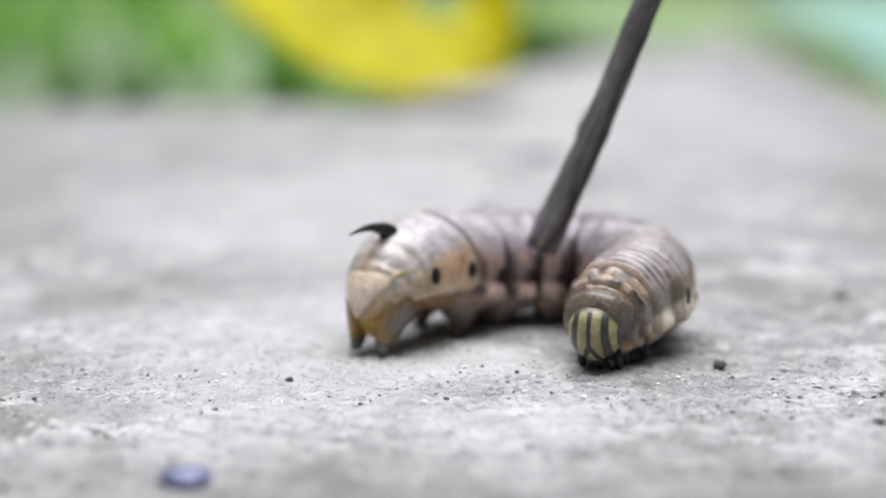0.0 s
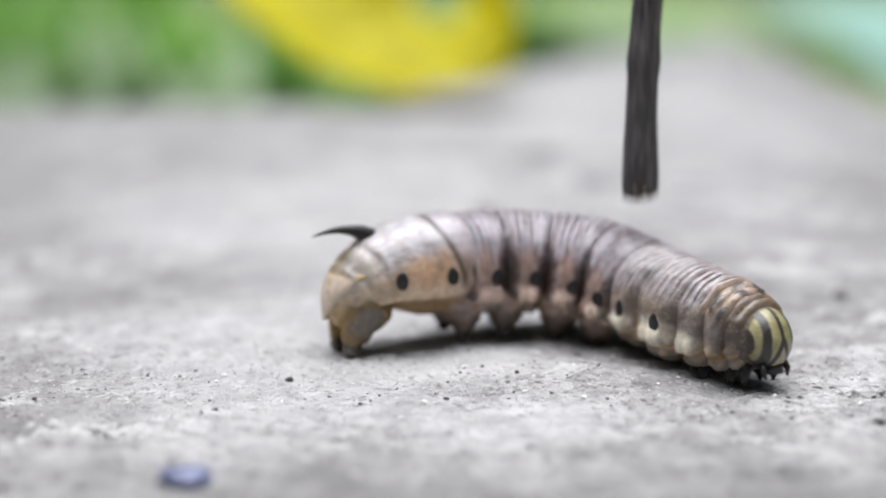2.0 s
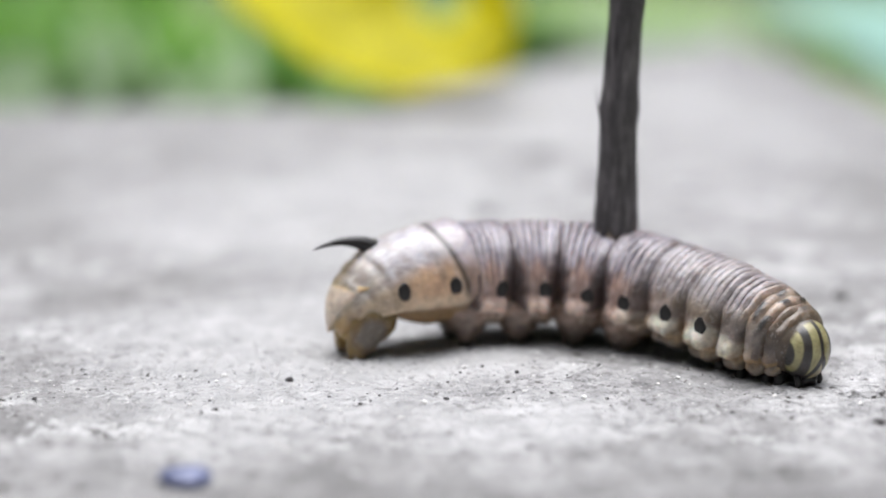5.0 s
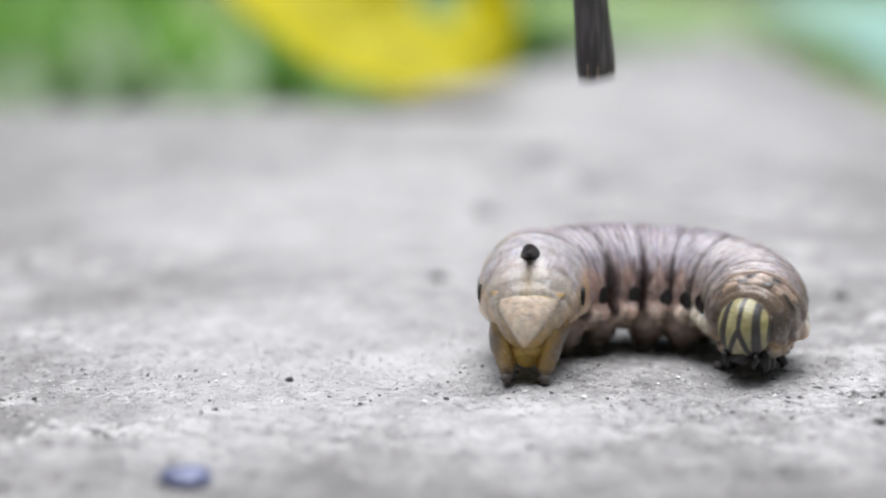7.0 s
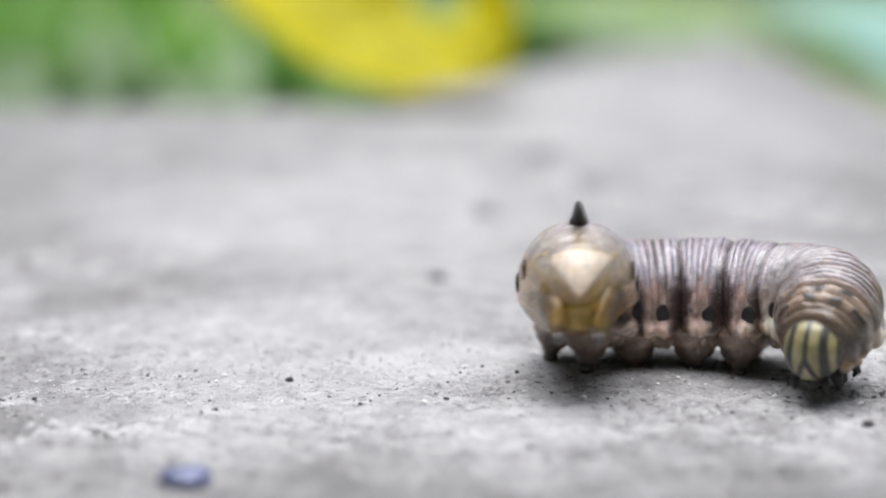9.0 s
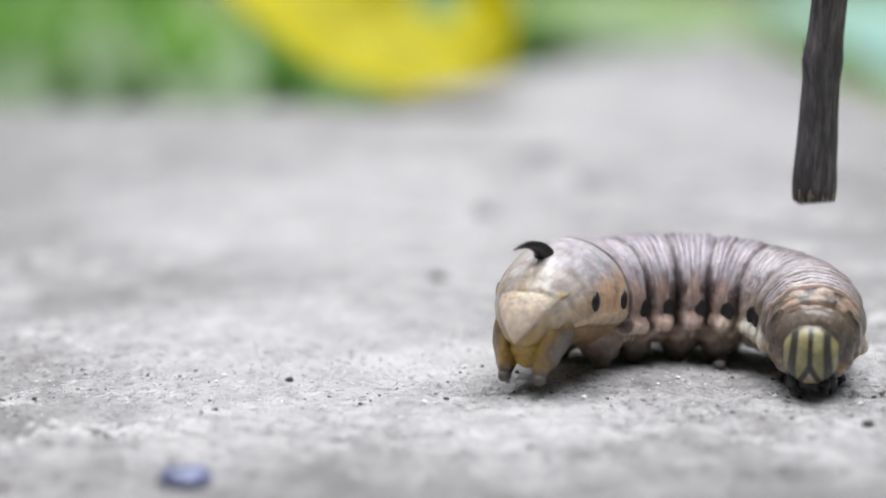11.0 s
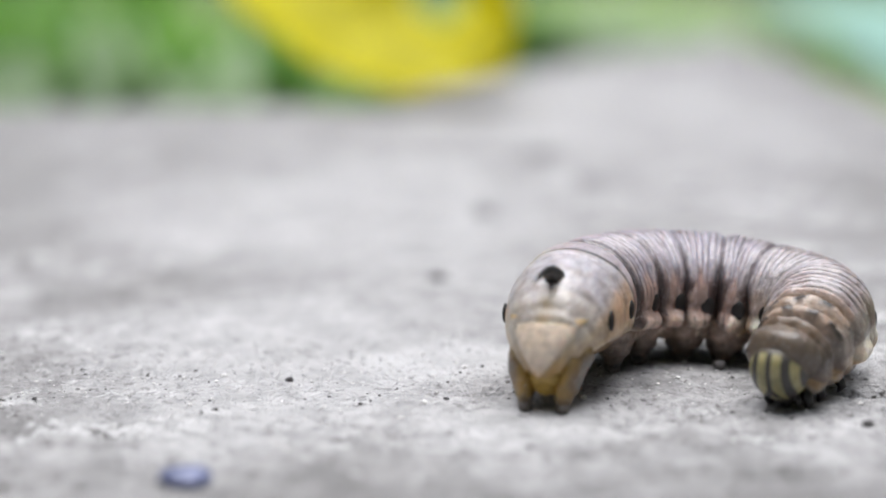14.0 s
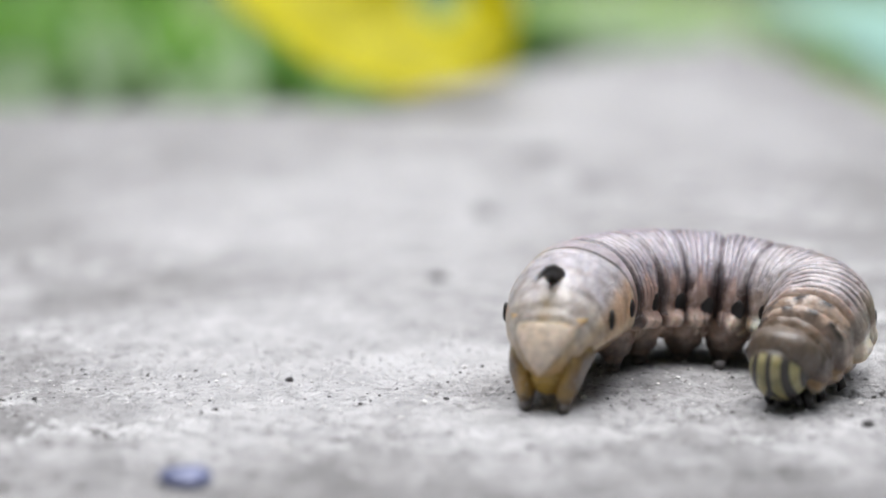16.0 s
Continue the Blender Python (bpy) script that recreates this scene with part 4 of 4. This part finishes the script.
def piece_pose(at, s, turn):
    roll, nod = turn
    if s < 18:
        return upright(at(9.5), at(18.5) - at(8.5), roll)
    if s > 71:
        return upright(at(72.3), at(75) - at(67), roll) @ pose(0, 0, 0, 0, nod, 0)
    return upright(at(s), at(s + 1.2) - at(s - 1.2), roll)


def held(x, y, z, lean, turn):
    """The twig's pose: its tip in millimetres, how far it leans sideways and its turn about itself."""
    return Matrix.Translation(Vector((x, y, z)) * MM) @ Vector((lean, 0.05, 1)).to_track_quat("Z", "Y").to_matrix().to_4x4() @ pose(0, 0, 0, 0, 0, turn)


def motions():
    bend(0, 0, 16, (-9.7, 5.9, 4.1), (-5.6, 11.9, 9.6), (-1.0, 17.9, 9.6), (4.7, 23.9, 8.6), (12.2, 26.9, 8.5), (19.7, 25.4, 8.5), (26.0, 20.0, 8.4), (26.1, 10.1, 8.2), (20.8, 0.5, 7.0), (17.9, -6.5, 4.7))
    bend(0.5, 0, 10, (-9.2, 6.0, 4.3), (-4.9, 12.0, 9.6), (-0.4, 18.0, 9.5), (5.4, 23.9, 9.4), (12.9, 26.5, 9.0), (20.2, 24.7, 8.7), (26.6, 19.2, 8.2), (26.1, 9.5, 7.4), (20.7, 0.2, 6.0), (16.6, -5.9, 4.4))
    bend(1, 0, -4, (-11.3, 5.8, 3.8), (-5.5, 10.0, 9.2), (0.0, 15.5, 8.9), (7.0, 19.6, 9.4), (14.3, 20.4, 9.1), (20.9, 18.2, 8.1), (26.1, 12.5, 7.3), (29.0, 5.1, 6.7), (28.5, -2.5, 6.4), (26.9, -7.8, 5.7))
    bend(1.5, 0, -6, (-12.6, 3.0, 3.9), (-6.5, 5.9, 9.2), (0.2, 10.6, 9.2), (6.7, 13.0, 9.5), (14.0, 13.0, 8.9), (20.4, 10.4, 8.1), (25.4, 4.4, 7.6), (29.3, -1.8, 7.1), (32.3, -8.0, 6.1), (33.2, -12.2, 5.7))
    bend(1.8, 0, 0, (-13.5, 6.8, 2.7), (-7.3, 9.9, 8.5), (-0.3, 13.7, 9.5), (6.7, 16.0, 9.5), (13.8, 16.7, 9.0), (20.5, 14.4, 7.9), (26.7, 9.1, 6.8), (33.0, 3.8, 5.6), (38.8, -2.3, 5.3), (42.1, -6.8, 5.7))
    bend(2, 0, -4, (-14.1, 7.4, 3.8), (-7.5, 10.4, 9.5), (-0.3, 14.1, 9.9), (6.6, 16.8, 10.2), (13.7, 17.6, 9.8), (20.8, 15.6, 9.0), (26.5, 10.4, 7.7), (30.8, 1.8, 6.9), (36.4, -6.1, 6.3), (40.0, -11.2, 5.9))
    bend(2.5, 0, -12, (-13.9, 7.7, 3.6), (-7.3, 10.8, 9.4), (-0.2, 14.9, 9.8), (7.0, 17.6, 10.1), (14.1, 18.0, 9.7), (21.1, 15.3, 9.2), (26.6, 9.1, 8.3), (30.3, 0.3, 7.5), (34.9, -7.2, 6.3), (38.0, -10.8, 4.8))
    bend(3, 0, -9, (-13.7, 7.8, 3.2), (-7.0, 11.1, 8.9), (0.2, 15.5, 9.1), (7.3, 18.1, 9.0), (14.8, 18.2, 8.8), (21.7, 13.5, 8.5), (26.7, 4.9, 8.3), (29.9, -3.8, 7.9), (33.7, -10.6, 6.3), (35.7, -16.0, 4.9))
    bend(3.5, 0, -11, (-13.7, 7.6, 3.2), (-7.0, 10.7, 9.1), (0.4, 15.0, 9.4), (7.5, 17.5, 9.8), (15.0, 17.4, 9.4), (22.1, 14.3, 8.8), (27.2, 5.2, 8.3), (30.8, -4.3, 7.7), (35.2, -11.7, 6.2), (38.0, -16.9, 4.8))
    bend(4, 0, -8, (-13.1, 7.4, 3.3), (-6.2, 10.7, 9.0), (0.9, 15.0, 9.3), (8.0, 17.5, 9.9), (15.2, 17.7, 9.4), (22.1, 14.8, 8.7), (27.3, 5.8, 8.1), (30.7, -3.7, 7.6), (34.3, -11.4, 6.2), (36.3, -17.0, 4.7))
    bend(4.2, 0, 7, (-14.1, 7.1, 2.5), (-7.1, 10.3, 8.1), (0.1, 14.3, 8.2), (7.3, 16.7, 8.3), (14.6, 17.0, 8.0), (21.7, 14.2, 8.0), (27.4, 7.4, 7.6), (32.2, -0.4, 6.8), (36.6, -8.0, 5.5), (39.0, -13.4, 3.9))
    bend(5.2, 0, 0, (-13.6, 6.5, 2.5), (-6.8, 9.5, 8.5), (0.7, 12.9, 9.3), (8.0, 15.2, 9.2), (15.6, 15.6, 9.2), (23.0, 13.3, 8.7), (29.5, 8.4, 8.0), (36.0, 2.3, 6.6), (42.0, -3.8, 5.1), (46.0, -8.4, 3.7))
    bend(6.3, 0, 0, (-12.5, 5.6, 3.6), (-5.8, 8.9, 9.6), (1.4, 12.4, 10.0), (8.4, 14.8, 10.3), (15.6, 15.3, 10.2), (22.9, 13.6, 9.7), (29.9, 9.7, 8.5), (38.2, 4.5, 7.0), (46.9, 1.2, 5.6), (53.4, -1.1, 4.1))
    bend(6.4, 0, 0, (-13.5, 6.1, 2.8), (-6.6, 9.1, 9.0), (0.8, 12.2, 9.9), (8.4, 14.1, 10.1), (16.3, 14.4, 9.6), (24.2, 13.3, 8.3), (31.6, 9.9, 7.0), (39.3, 4.6, 5.5), (46.7, 0.0, 5.1), (52.4, -3.0, 4.0))
    bend(6.5, 0, 8, (-8.0, 4.0, 3.9), (-1.8, 8.7, 9.5), (4.5, 13.2, 9.7), (11.0, 15.2, 9.5), (17.6, 15.3, 9.5), (24.1, 13.8, 9.3), (30.6, 10.1, 8.2), (37.4, 5.2, 7.0), (44.8, 1.0, 6.4), (51.0, -2.1, 4.9))
    bend(6.6, 0, 0, (9.7, -8.4, 2.3), (9.9, -1.5, 8.7), (11.7, 5.3, 9.0), (16.4, 9.9, 8.9), (22.5, 11.8, 8.6), (28.3, 10.6, 8.5), (33.7, 6.8, 8.4), (38.7, 1.5, 7.7), (41.3, -4.6, 6.9), (41.5, -9.1, 5.9))
    bend(6.8, 0, 0, (11.0, -8.4, 2.5), (11.0, -1.5, 8.9), (12.6, 5.3, 9.1), (17.3, 9.9, 8.9), (23.2, 11.8, 8.5), (28.7, 10.6, 8.5), (34.1, 6.8, 8.4), (38.7, 1.5, 7.8), (40.4, -4.6, 6.9), (40.1, -9.1, 5.9))
    bend(7, 0, -5, (12.0, -9.3, 3.3), (11.0, -2.2, 9.3), (12.1, 4.8, 8.9), (17.9, 9.8, 9.3), (24.6, 12.0, 9.1), (30.8, 11.5, 8.9), (36.1, 8.2, 8.7), (39.2, 2.7, 8.0), (38.4, -3.5, 7.0), (35.9, -8.1, 6.4))
    bend(7.1, 0, 0, (7.4, -4.6, 4.7), (10.0, 0.0, 9.7), (14.6, 5.3, 9.4), (19.6, 8.4, 8.8), (24.8, 9.1, 8.6), (29.9, 8.4, 8.4), (35.1, 6.1, 8.5), (40.0, 3.0, 8.1), (43.4, -1.5, 7.6), (44.4, -5.3, 6.7))
    bend(7.2, 0, 0, (7.7, -6.1, 4.0), (10.3, -0.8, 9.5), (14.2, 5.3, 9.4), (18.9, 8.7, 8.9), (24.2, 9.9, 8.6), (29.3, 9.1, 8.5), (34.3, 6.1, 8.5), (38.8, 2.3, 8.2), (41.5, -2.3, 7.4), (41.5, -6.1, 6.2))
    bend(7.3, 0, 0, (10.4, -8.4, 2.5), (10.8, -1.5, 8.9), (12.6, 5.3, 9.2), (17.3, 9.9, 8.9), (23.0, 11.8, 8.5), (28.3, 10.6, 8.4), (33.3, 6.8, 8.7), (37.2, 1.5, 8.3), (37.8, -4.6, 7.0), (36.5, -9.1, 5.7))
    bend(7.5, 0, 3, (7.8, -9.0, 3.7), (10.9, -2.6, 9.5), (13.9, 4.5, 9.8), (19.9, 8.6, 9.5), (26.2, 7.8, 9.0), (31.4, 4.5, 8.5), (36.3, -0.2, 8.3), (39.0, -6.2, 7.1), (38.7, -12.4, 6.3), (36.7, -15.5, 5.4))
    bend(7.6, 0, 0, (8.9, -9.9, 2.5), (11.3, -3.0, 8.2), (13.5, 4.6, 8.8), (18.2, 9.9, 8.5), (24.0, 11.8, 8.2), (29.4, 10.3, 8.3), (34.7, 6.1, 8.5), (39.4, 0.0, 8.0), (40.2, -6.8, 6.7), (39.0, -10.6, 5.5))
    bend(8, 0, -6, (14.3, -8.5, 2.8), (14.4, -1.4, 8.9), (16.5, 5.4, 8.4), (22.2, 9.3, 9.1), (28.6, 10.6, 9.1), (34.8, 9.5, 8.6), (39.9, 5.4, 8.0), (42.8, 0.1, 7.4), (42.2, -5.2, 6.6), (40.7, -9.0, 6.3))
    bend(8.1, 0, 10, (13.7, -9.1, 2.0), (14.1, -2.3, 8.4), (15.9, 4.6, 8.6), (20.6, 9.5, 8.6), (26.4, 11.4, 8.4), (32.2, 9.9, 8.5), (37.1, 5.3, 8.2), (40.9, 0.0, 6.9), (41.2, -6.1, 5.5), (39.7, -10.6, 3.8))
    bend(8.2, 0, 0, (13.8, -7.6, 3.7), (15.2, -1.5, 9.3), (17.8, 4.6, 9.2), (22.2, 9.1, 8.8), (27.6, 10.6, 8.7), (33.1, 9.9, 8.5), (38.0, 6.1, 8.3), (42.2, 1.5, 7.7), (43.3, -3.8, 6.7), (42.1, -8.4, 5.7))
    bend(8.3, 0, 0, (1.1, 1.5, 7.3), (9.4, 2.3, 9.0), (17.0, 3.8, 9.0), (23.8, 6.1, 8.9), (30.4, 6.8, 8.6), (37.5, 5.3, 8.3), (43.5, 2.3, 7.5), (48.7, -1.5, 6.9), (52.4, -5.3, 6.0), (55.8, -8.4, 5.3))
    bend(8.4, 174, 0, (4.3, -17.5, 6.2), (9.6, -16.0, 6.2), (15.0, -13.7, 7.0), (20.6, -11.4, 7.8), (26.1, -9.9, 8.1), (32.4, -9.1, 7.9), (38.4, -9.9, 7.4), (44.2, -11.4, 6.4), (49.5, -14.4, 5.4), (53.6, -16.7, 4.7))
    bend(8.5, 174, -5, (12.5, -27.0, 9.5), (11.8, -20.5, 7.3), (13.8, -14.6, 8.2), (19.4, -10.2, 8.8), (26.0, -8.4, 8.7), (32.6, -8.5, 8.8), (38.5, -9.8, 8.3), (44.4, -14.8, 8.1), (45.1, -22.3, 8.4), (40.5, -28.7, 8.3))
    bend(8.6, 174, -2, (12.6, -26.7, 9.3), (12.4, -20.1, 6.9), (14.6, -14.1, 7.9), (20.2, -9.8, 8.4), (26.8, -8.4, 8.6), (33.1, -9.0, 8.8), (38.3, -10.9, 8.0), (42.3, -16.7, 7.5), (42.7, -24.2, 8.0), (38.3, -30.4, 8.3))
    bend(8.7, 174, 0, (12.6, -26.5, 9.1), (12.7, -19.9, 6.6), (15.2, -13.8, 7.7), (20.8, -9.6, 8.2), (27.4, -8.4, 8.5), (33.4, -9.3, 8.8), (38.2, -11.6, 7.8), (40.9, -17.9, 7.1), (41.2, -25.4, 7.8), (36.8, -31.6, 8.4))
    bend(8.8, 174, 0, (6.1, -21.3, 9.4), (10.8, -19.0, 7.9), (15.6, -15.2, 8.0), (20.5, -12.2, 8.0), (26.2, -9.9, 7.8), (31.7, -9.1, 7.6), (36.9, -10.6, 7.3), (41.7, -13.7, 7.0), (45.1, -19.0, 7.2), (46.4, -24.3, 7.3))
    bend(8.9, 0, 0, (-4.9, 0.0, 3.6), (4.7, 0.0, 5.1), (12.5, 0.0, 6.6), (19.7, 0.8, 7.9), (26.9, 1.5, 8.4), (34.0, 1.5, 8.0), (41.6, 0.0, 6.9), (48.5, -1.5, 4.7), (53.7, -3.8, 2.4), (57.3, -6.1, 0.8))
    bend(9, 0, -3, (16.9, -21.1, 14.9), (16.1, -11.1, 14.0), (16.6, -1.8, 10.2), (21.8, 2.3, 8.7), (29.5, 2.7, 8.8), (35.5, 1.4, 9.0), (41.5, -1.3, 9.2), (46.2, -6.7, 9.9), (44.6, -14.2, 8.1), (41.6, -19.2, 5.8))
    bend(9.1, 0, 8, (11.2, -12.2, 4.5), (14.2, -6.1, 9.6), (18.9, 0.0, 9.0), (24.2, 3.8, 8.5), (30.2, 5.3, 8.5), (36.0, 4.9, 8.6), (41.3, 2.3, 8.7), (45.9, -3.0, 8.3), (45.3, -10.6, 6.9), (42.4, -16.7, 5.0))
    bend(9.2, 0, 13, (13.5, -13.3, 4.1), (14.2, -6.1, 8.8), (16.9, 1.5, 7.3), (22.3, 5.8, 8.0), (29.1, 7.1, 8.2), (35.5, 6.0, 8.4), (41.6, 3.2, 8.4), (46.3, -2.8, 8.5), (45.2, -10.4, 7.1), (40.8, -16.2, 4.9))
    bend(11.3, 0, 11, (9.3, -14.3, 5.5), (12.8, -7.6, 10.2), (16.9, -0.1, 9.4), (22.0, 4.7, 9.0), (28.0, 6.9, 8.9), (34.0, 6.9, 8.7), (40.1, 4.1, 8.3), (44.9, -1.8, 7.5), (44.3, -11.0, 6.5), (42.7, -17.4, 4.9))
    bend(11.5, 0, 15, (10.8, -14.2, 4.0), (12.8, -6.9, 9.5), (16.4, 1.1, 9.1), (22.0, 5.9, 9.6), (28.5, 7.9, 9.2), (34.8, 7.5, 9.1), (40.9, 4.3, 8.6), (45.4, -2.7, 7.9), (43.1, -12.0, 6.3), (38.7, -18.1, 4.5))
    bend(12, 0, 20, (12.4, -16.8, 5.5), (14.5, -9.2, 9.4), (17.9, -1.1, 8.6), (22.9, 3.8, 9.0), (29.1, 5.9, 8.8), (35.4, 5.8, 8.7), (41.5, 3.0, 8.4), (46.4, -3.4, 7.9), (42.7, -13.4, 6.6), (36.7, -20.6, 4.9))
    bend(12.5, 0, 25, (12.3, -21.3, 4.8), (13.8, -14.3, 9.2), (17.5, -3.8, 9.3), (22.5, 3.0, 9.2), (28.6, 6.4, 8.9), (35.0, 6.6, 8.7), (41.2, 4.3, 8.2), (46.6, -2.5, 7.5), (42.6, -13.7, 6.4), (36.6, -21.8, 3.7))
    bend(16, 0, 29, (12.1, -21.3, 4.7), (13.7, -14.4, 9.4), (17.3, -4.0, 9.8), (22.3, 2.9, 9.6), (28.4, 6.3, 9.3), (34.7, 6.5, 8.9), (41.0, 4.2, 8.4), (46.4, -2.6, 7.8), (42.5, -13.8, 6.4), (36.5, -22.0, 3.4))
    times = sorted(BENDS)
    rows = []
    for a, b in zip(times, times[1:]):
        rows.append((a, *BENDS[a]))
        fast = 2 if b - a < 0.15 else 0
        for k in range(1, fast + 1):
            f = k / (fast + 1)
            rows.append((a + (b - a) * f, BENDS[a][0] * (1 - f) + BENDS[b][0] * f, BENDS[a][1] * (1 - f) + BENDS[b][1] * f))
    rows.append((times[-1], *BENDS[times[-1]]))
    lines = [(t, turn, spline(points)) for t, turn, points in rows]
    base = [(t, Matrix.Translation(Vector((at(37).x, at(37).y, 0)) * MM)) for t, roll, at in lines]
    walk(caterpillar, base)
    for s, ob, under in pieces:
        keys = []
        for (t, roll, at), (_, m) in zip(lines, base):
            p = piece_pose(at, s, roll)
            keys.append((t, (piece_pose(at, under[0], roll) if under else m).inverted() @ p))
        walk(ob, keys)
    drawn = Matrix.Translation((0, 0, 2.3 * MM))
    for grip in GRIPS:
        walk(grip, [(0.0, Matrix()), (8.25, Matrix()), (8.4, drawn), (8.8, drawn), (8.95, Matrix()), (16.0, Matrix())])
    put = loose.matrix_basis.copy()
    pushed = Matrix.Translation((-0.0014, -0.0006, 0)) @ put @ pose(0, 0, 0, 0, 0, 35)
    walk(loose, [(0.0, put), (8.3, put), (8.43, pushed), (16.0, pushed)])
    walk(twig, [
        (0, held(13.1, 15.2, 12.4, 0.421, 8)),
        (0.1, held(16.6, 16.7, 13.4, 0.286, 8)),
        (0.2, held(14.6, 16.7, 23.5, 0.346, 8)),
        (0.3, held(10.0, 15.2, 22.8, 0.218, 8)),
        (0.4, held(7.4, 16.7, 14.9, 0.260, 8)),
        (0.5, held(1.5, 16.7, 26.7, 0.337, 8)),
        (0.6, held(0.6, 16.7, 29.1, 0.237, 25)),
        (0.7, held(3.9, 16.7, 16.7, 0.207, 45)),
        (0.8, held(2.1, 16.0, 15.3, 0.208, 65)),
        (0.9, held(1.2, 16.0, 28.6, 0.140, 90)),
        (1, held(8.5, 16.7, 25.4, 0.053, 90)),
        (1.1, held(14.3, 19.0, 15.4, 0.089, 90)),
        (1.2, held(14.0, 19.0, 15.4, 0.120, 90)),
        (1.3, held(11.0, 17.5, 25.9, 0.118, 90)),
        (1.4, held(18.0, 16.7, 22.9, -0.001, 90)),
        (1.5, held(19.1, 16.0, 14.0, 0.088, 90)),
        (1.6, held(19.8, 15.2, 15.8, 0.066, 90)),
        (1.7, held(21.9, 13.7, 27.0, -0.022, 90)),
        (1.8, held(26.3, 9.9, 22.1, 0.015, 90)),
        (1.9, held(25.4, 10.6, 14.2, 0.044, 90)),
        (2, held(25.8, 10.6, 20.4, 0.036, 90)),
        (2.1, held(21.8, 12.9, 26.7, 0.060, 90)),
        (2.2, held(19.5, 15.2, 15.2, 0.065, 90)),
        (2.3, held(18.9, 15.2, 13.9, 0.081, 90)),
        (2.4, held(19.5, 15.2, 29.8, 0.041, 90)),
        (2.5, held(17.6, 16.0, 25.5, 0.075, 90)),
        (2.6, held(16.3, 16.7, 14.9, 0.094, 90)),
        (2.7, held(15.3, 16.7, 19.8, 0.104, 90)),
        (2.8, held(13.4, 16.7, 26.3, 0.083, 90)),
        (2.9, held(12.8, 16.7, 15.5, 0.082, 90)),
        (3, held(13.5, 16.7, 16.2, 0.071, 90)),
        (3.1, held(15.5, 16.7, 27.3, 0.070, 90)),
        (3.2, held(17.5, 16.7, 15.5, 0.086, 90)),
        (3.3, held(17.1, 16.0, 14.4, 0.082, 90)),
        (3.4, held(12.0, 16.0, 37.0, 0.061, 90)),
        (3.5, held(12.5, 16.0, 54.7, 0.015, 90)),
        (3.6, held(21.1, 15.2, 41.0, -0.012, 90)),
        (3.7, held(22.4, 14.4, 28.4, 0.025, 90)),
        (3.8, held(22.6, 13.7, 19.1, 0.037, 90)),
        (3.9, held(20.3, 14.4, 12.8, 0.049, 90)),
        (4, held(21.4, 14.4, 20.2, 0.067, 90)),
        (4.2, held(9.7, 16.0, 14.6, 0.052, 90)),
        (4.4, held(10.9, 15.2, 28.3, 0.056, 85)),
        (4.6, held(16.3, 15.2, 14.3, 0.058, 76)),
        (4.8, held(18.9, 12.9, 27.9, 0.026, 66)),
        (5, held(22.8, 12.2, 14.1, 0.039, 57)),
        (5.2, held(24.6, 10.6, 28.5, 0.001, 47)),
        (5.4, held(27.0, 9.9, 13.0, 0.011, 38)),
        (5.6, held(28.6, 7.6, 28.5, -0.024, 28)),
        (5.8, held(32.5, 6.8, 12.1, -0.027, 19)),
        (6, held(34.0, 5.3, 27.3, -0.067, 9)),
        (6.15, held(37.2, 3.8, 10.1, -0.061, 2)),
        (6.3, held(35.7, 3.8, 22.4, -0.129, 0)),
        (6.4, held(39.2, 3.0, 7.7, -0.011, 0)),
        (6.5, held(41.9, 3.0, 15.0, -0.128, 0)),
        (6.6, held(37.9, 3.0, 21.7, -0.090, 0)),
        (6.7, held(39.8, 3.8, 10.1, -0.049, 0)),
        (6.8, held(44.2, 3.8, 18.0, -0.068, 0)),
        (6.9, held(25.7, 7.6, 38.9, -0.053, 0)),
        (7, held(19.8, 9.9, 35.9, -0.054, 0)),
        (7.1, held(21.6, 11.4, 15.2, 0.030, 0)),
        (7.2, held(21.1, 12.2, 16.0, 0.022, 0)),
        (7.3, held(23.0, 9.9, 25.7, -0.034, 0)),
        (7.4, held(37.6, 6.8, 13.7, -0.076, 0)),
        (7.5, held(37.6, 6.1, 12.3, -0.048, 0)),
        (7.6, held(41.7, 5.3, 24.8, -0.079, 0)),
        (7.7, held(43.9, 4.6, 15.6, -0.102, 0)),
        (7.8, held(44.4, 3.0, 10.3, -0.061, 0)),
        (7.9, held(45.2, 3.0, 19.6, -0.081, 0)),
        (8, held(42.6, 3.8, 15.3, -0.043, 0)),
        (8.1, held(43.0, 3.0, 9.2, -0.036, 0)),
        (8.2, held(38.3, 3.0, 35.4, -0.060, 0)),
        (8.3, held(36.9, 3.0, 59.5, -0.033, 0)),
        (9.2, held(38.1, 3.0, 63.5, -0.021, 0)),
        (10.2, held(42.4, 3.0, 59.5, 0.014, 25)),
        (10.8, held(46.3, 3.0, 29.0, 0.085, 45)),
        (11.1, held(46.8, 3.0, 18.3, 0.061, 88)),
        (11.3, held(47.1, 3.0, 14.2, 0.059, 88)),
        (11.4, held(47.1, 3.0, 12.8, 0.061, 88)),
        (11.5, held(44.8, 3.0, 21.1, 0.074, 88)),
        (11.6, held(45.6, 3.0, 23.1, 0.059, 88)),
        (11.8, held(50.7, 1.5, 17.5, 0.035, 88)),
        (12, held(49.1, 1.5, 56.1, 0.008, 88)),
        (16, held(49.4, 1.5, 63.4, 0.007, 88)),
    ])


motions()
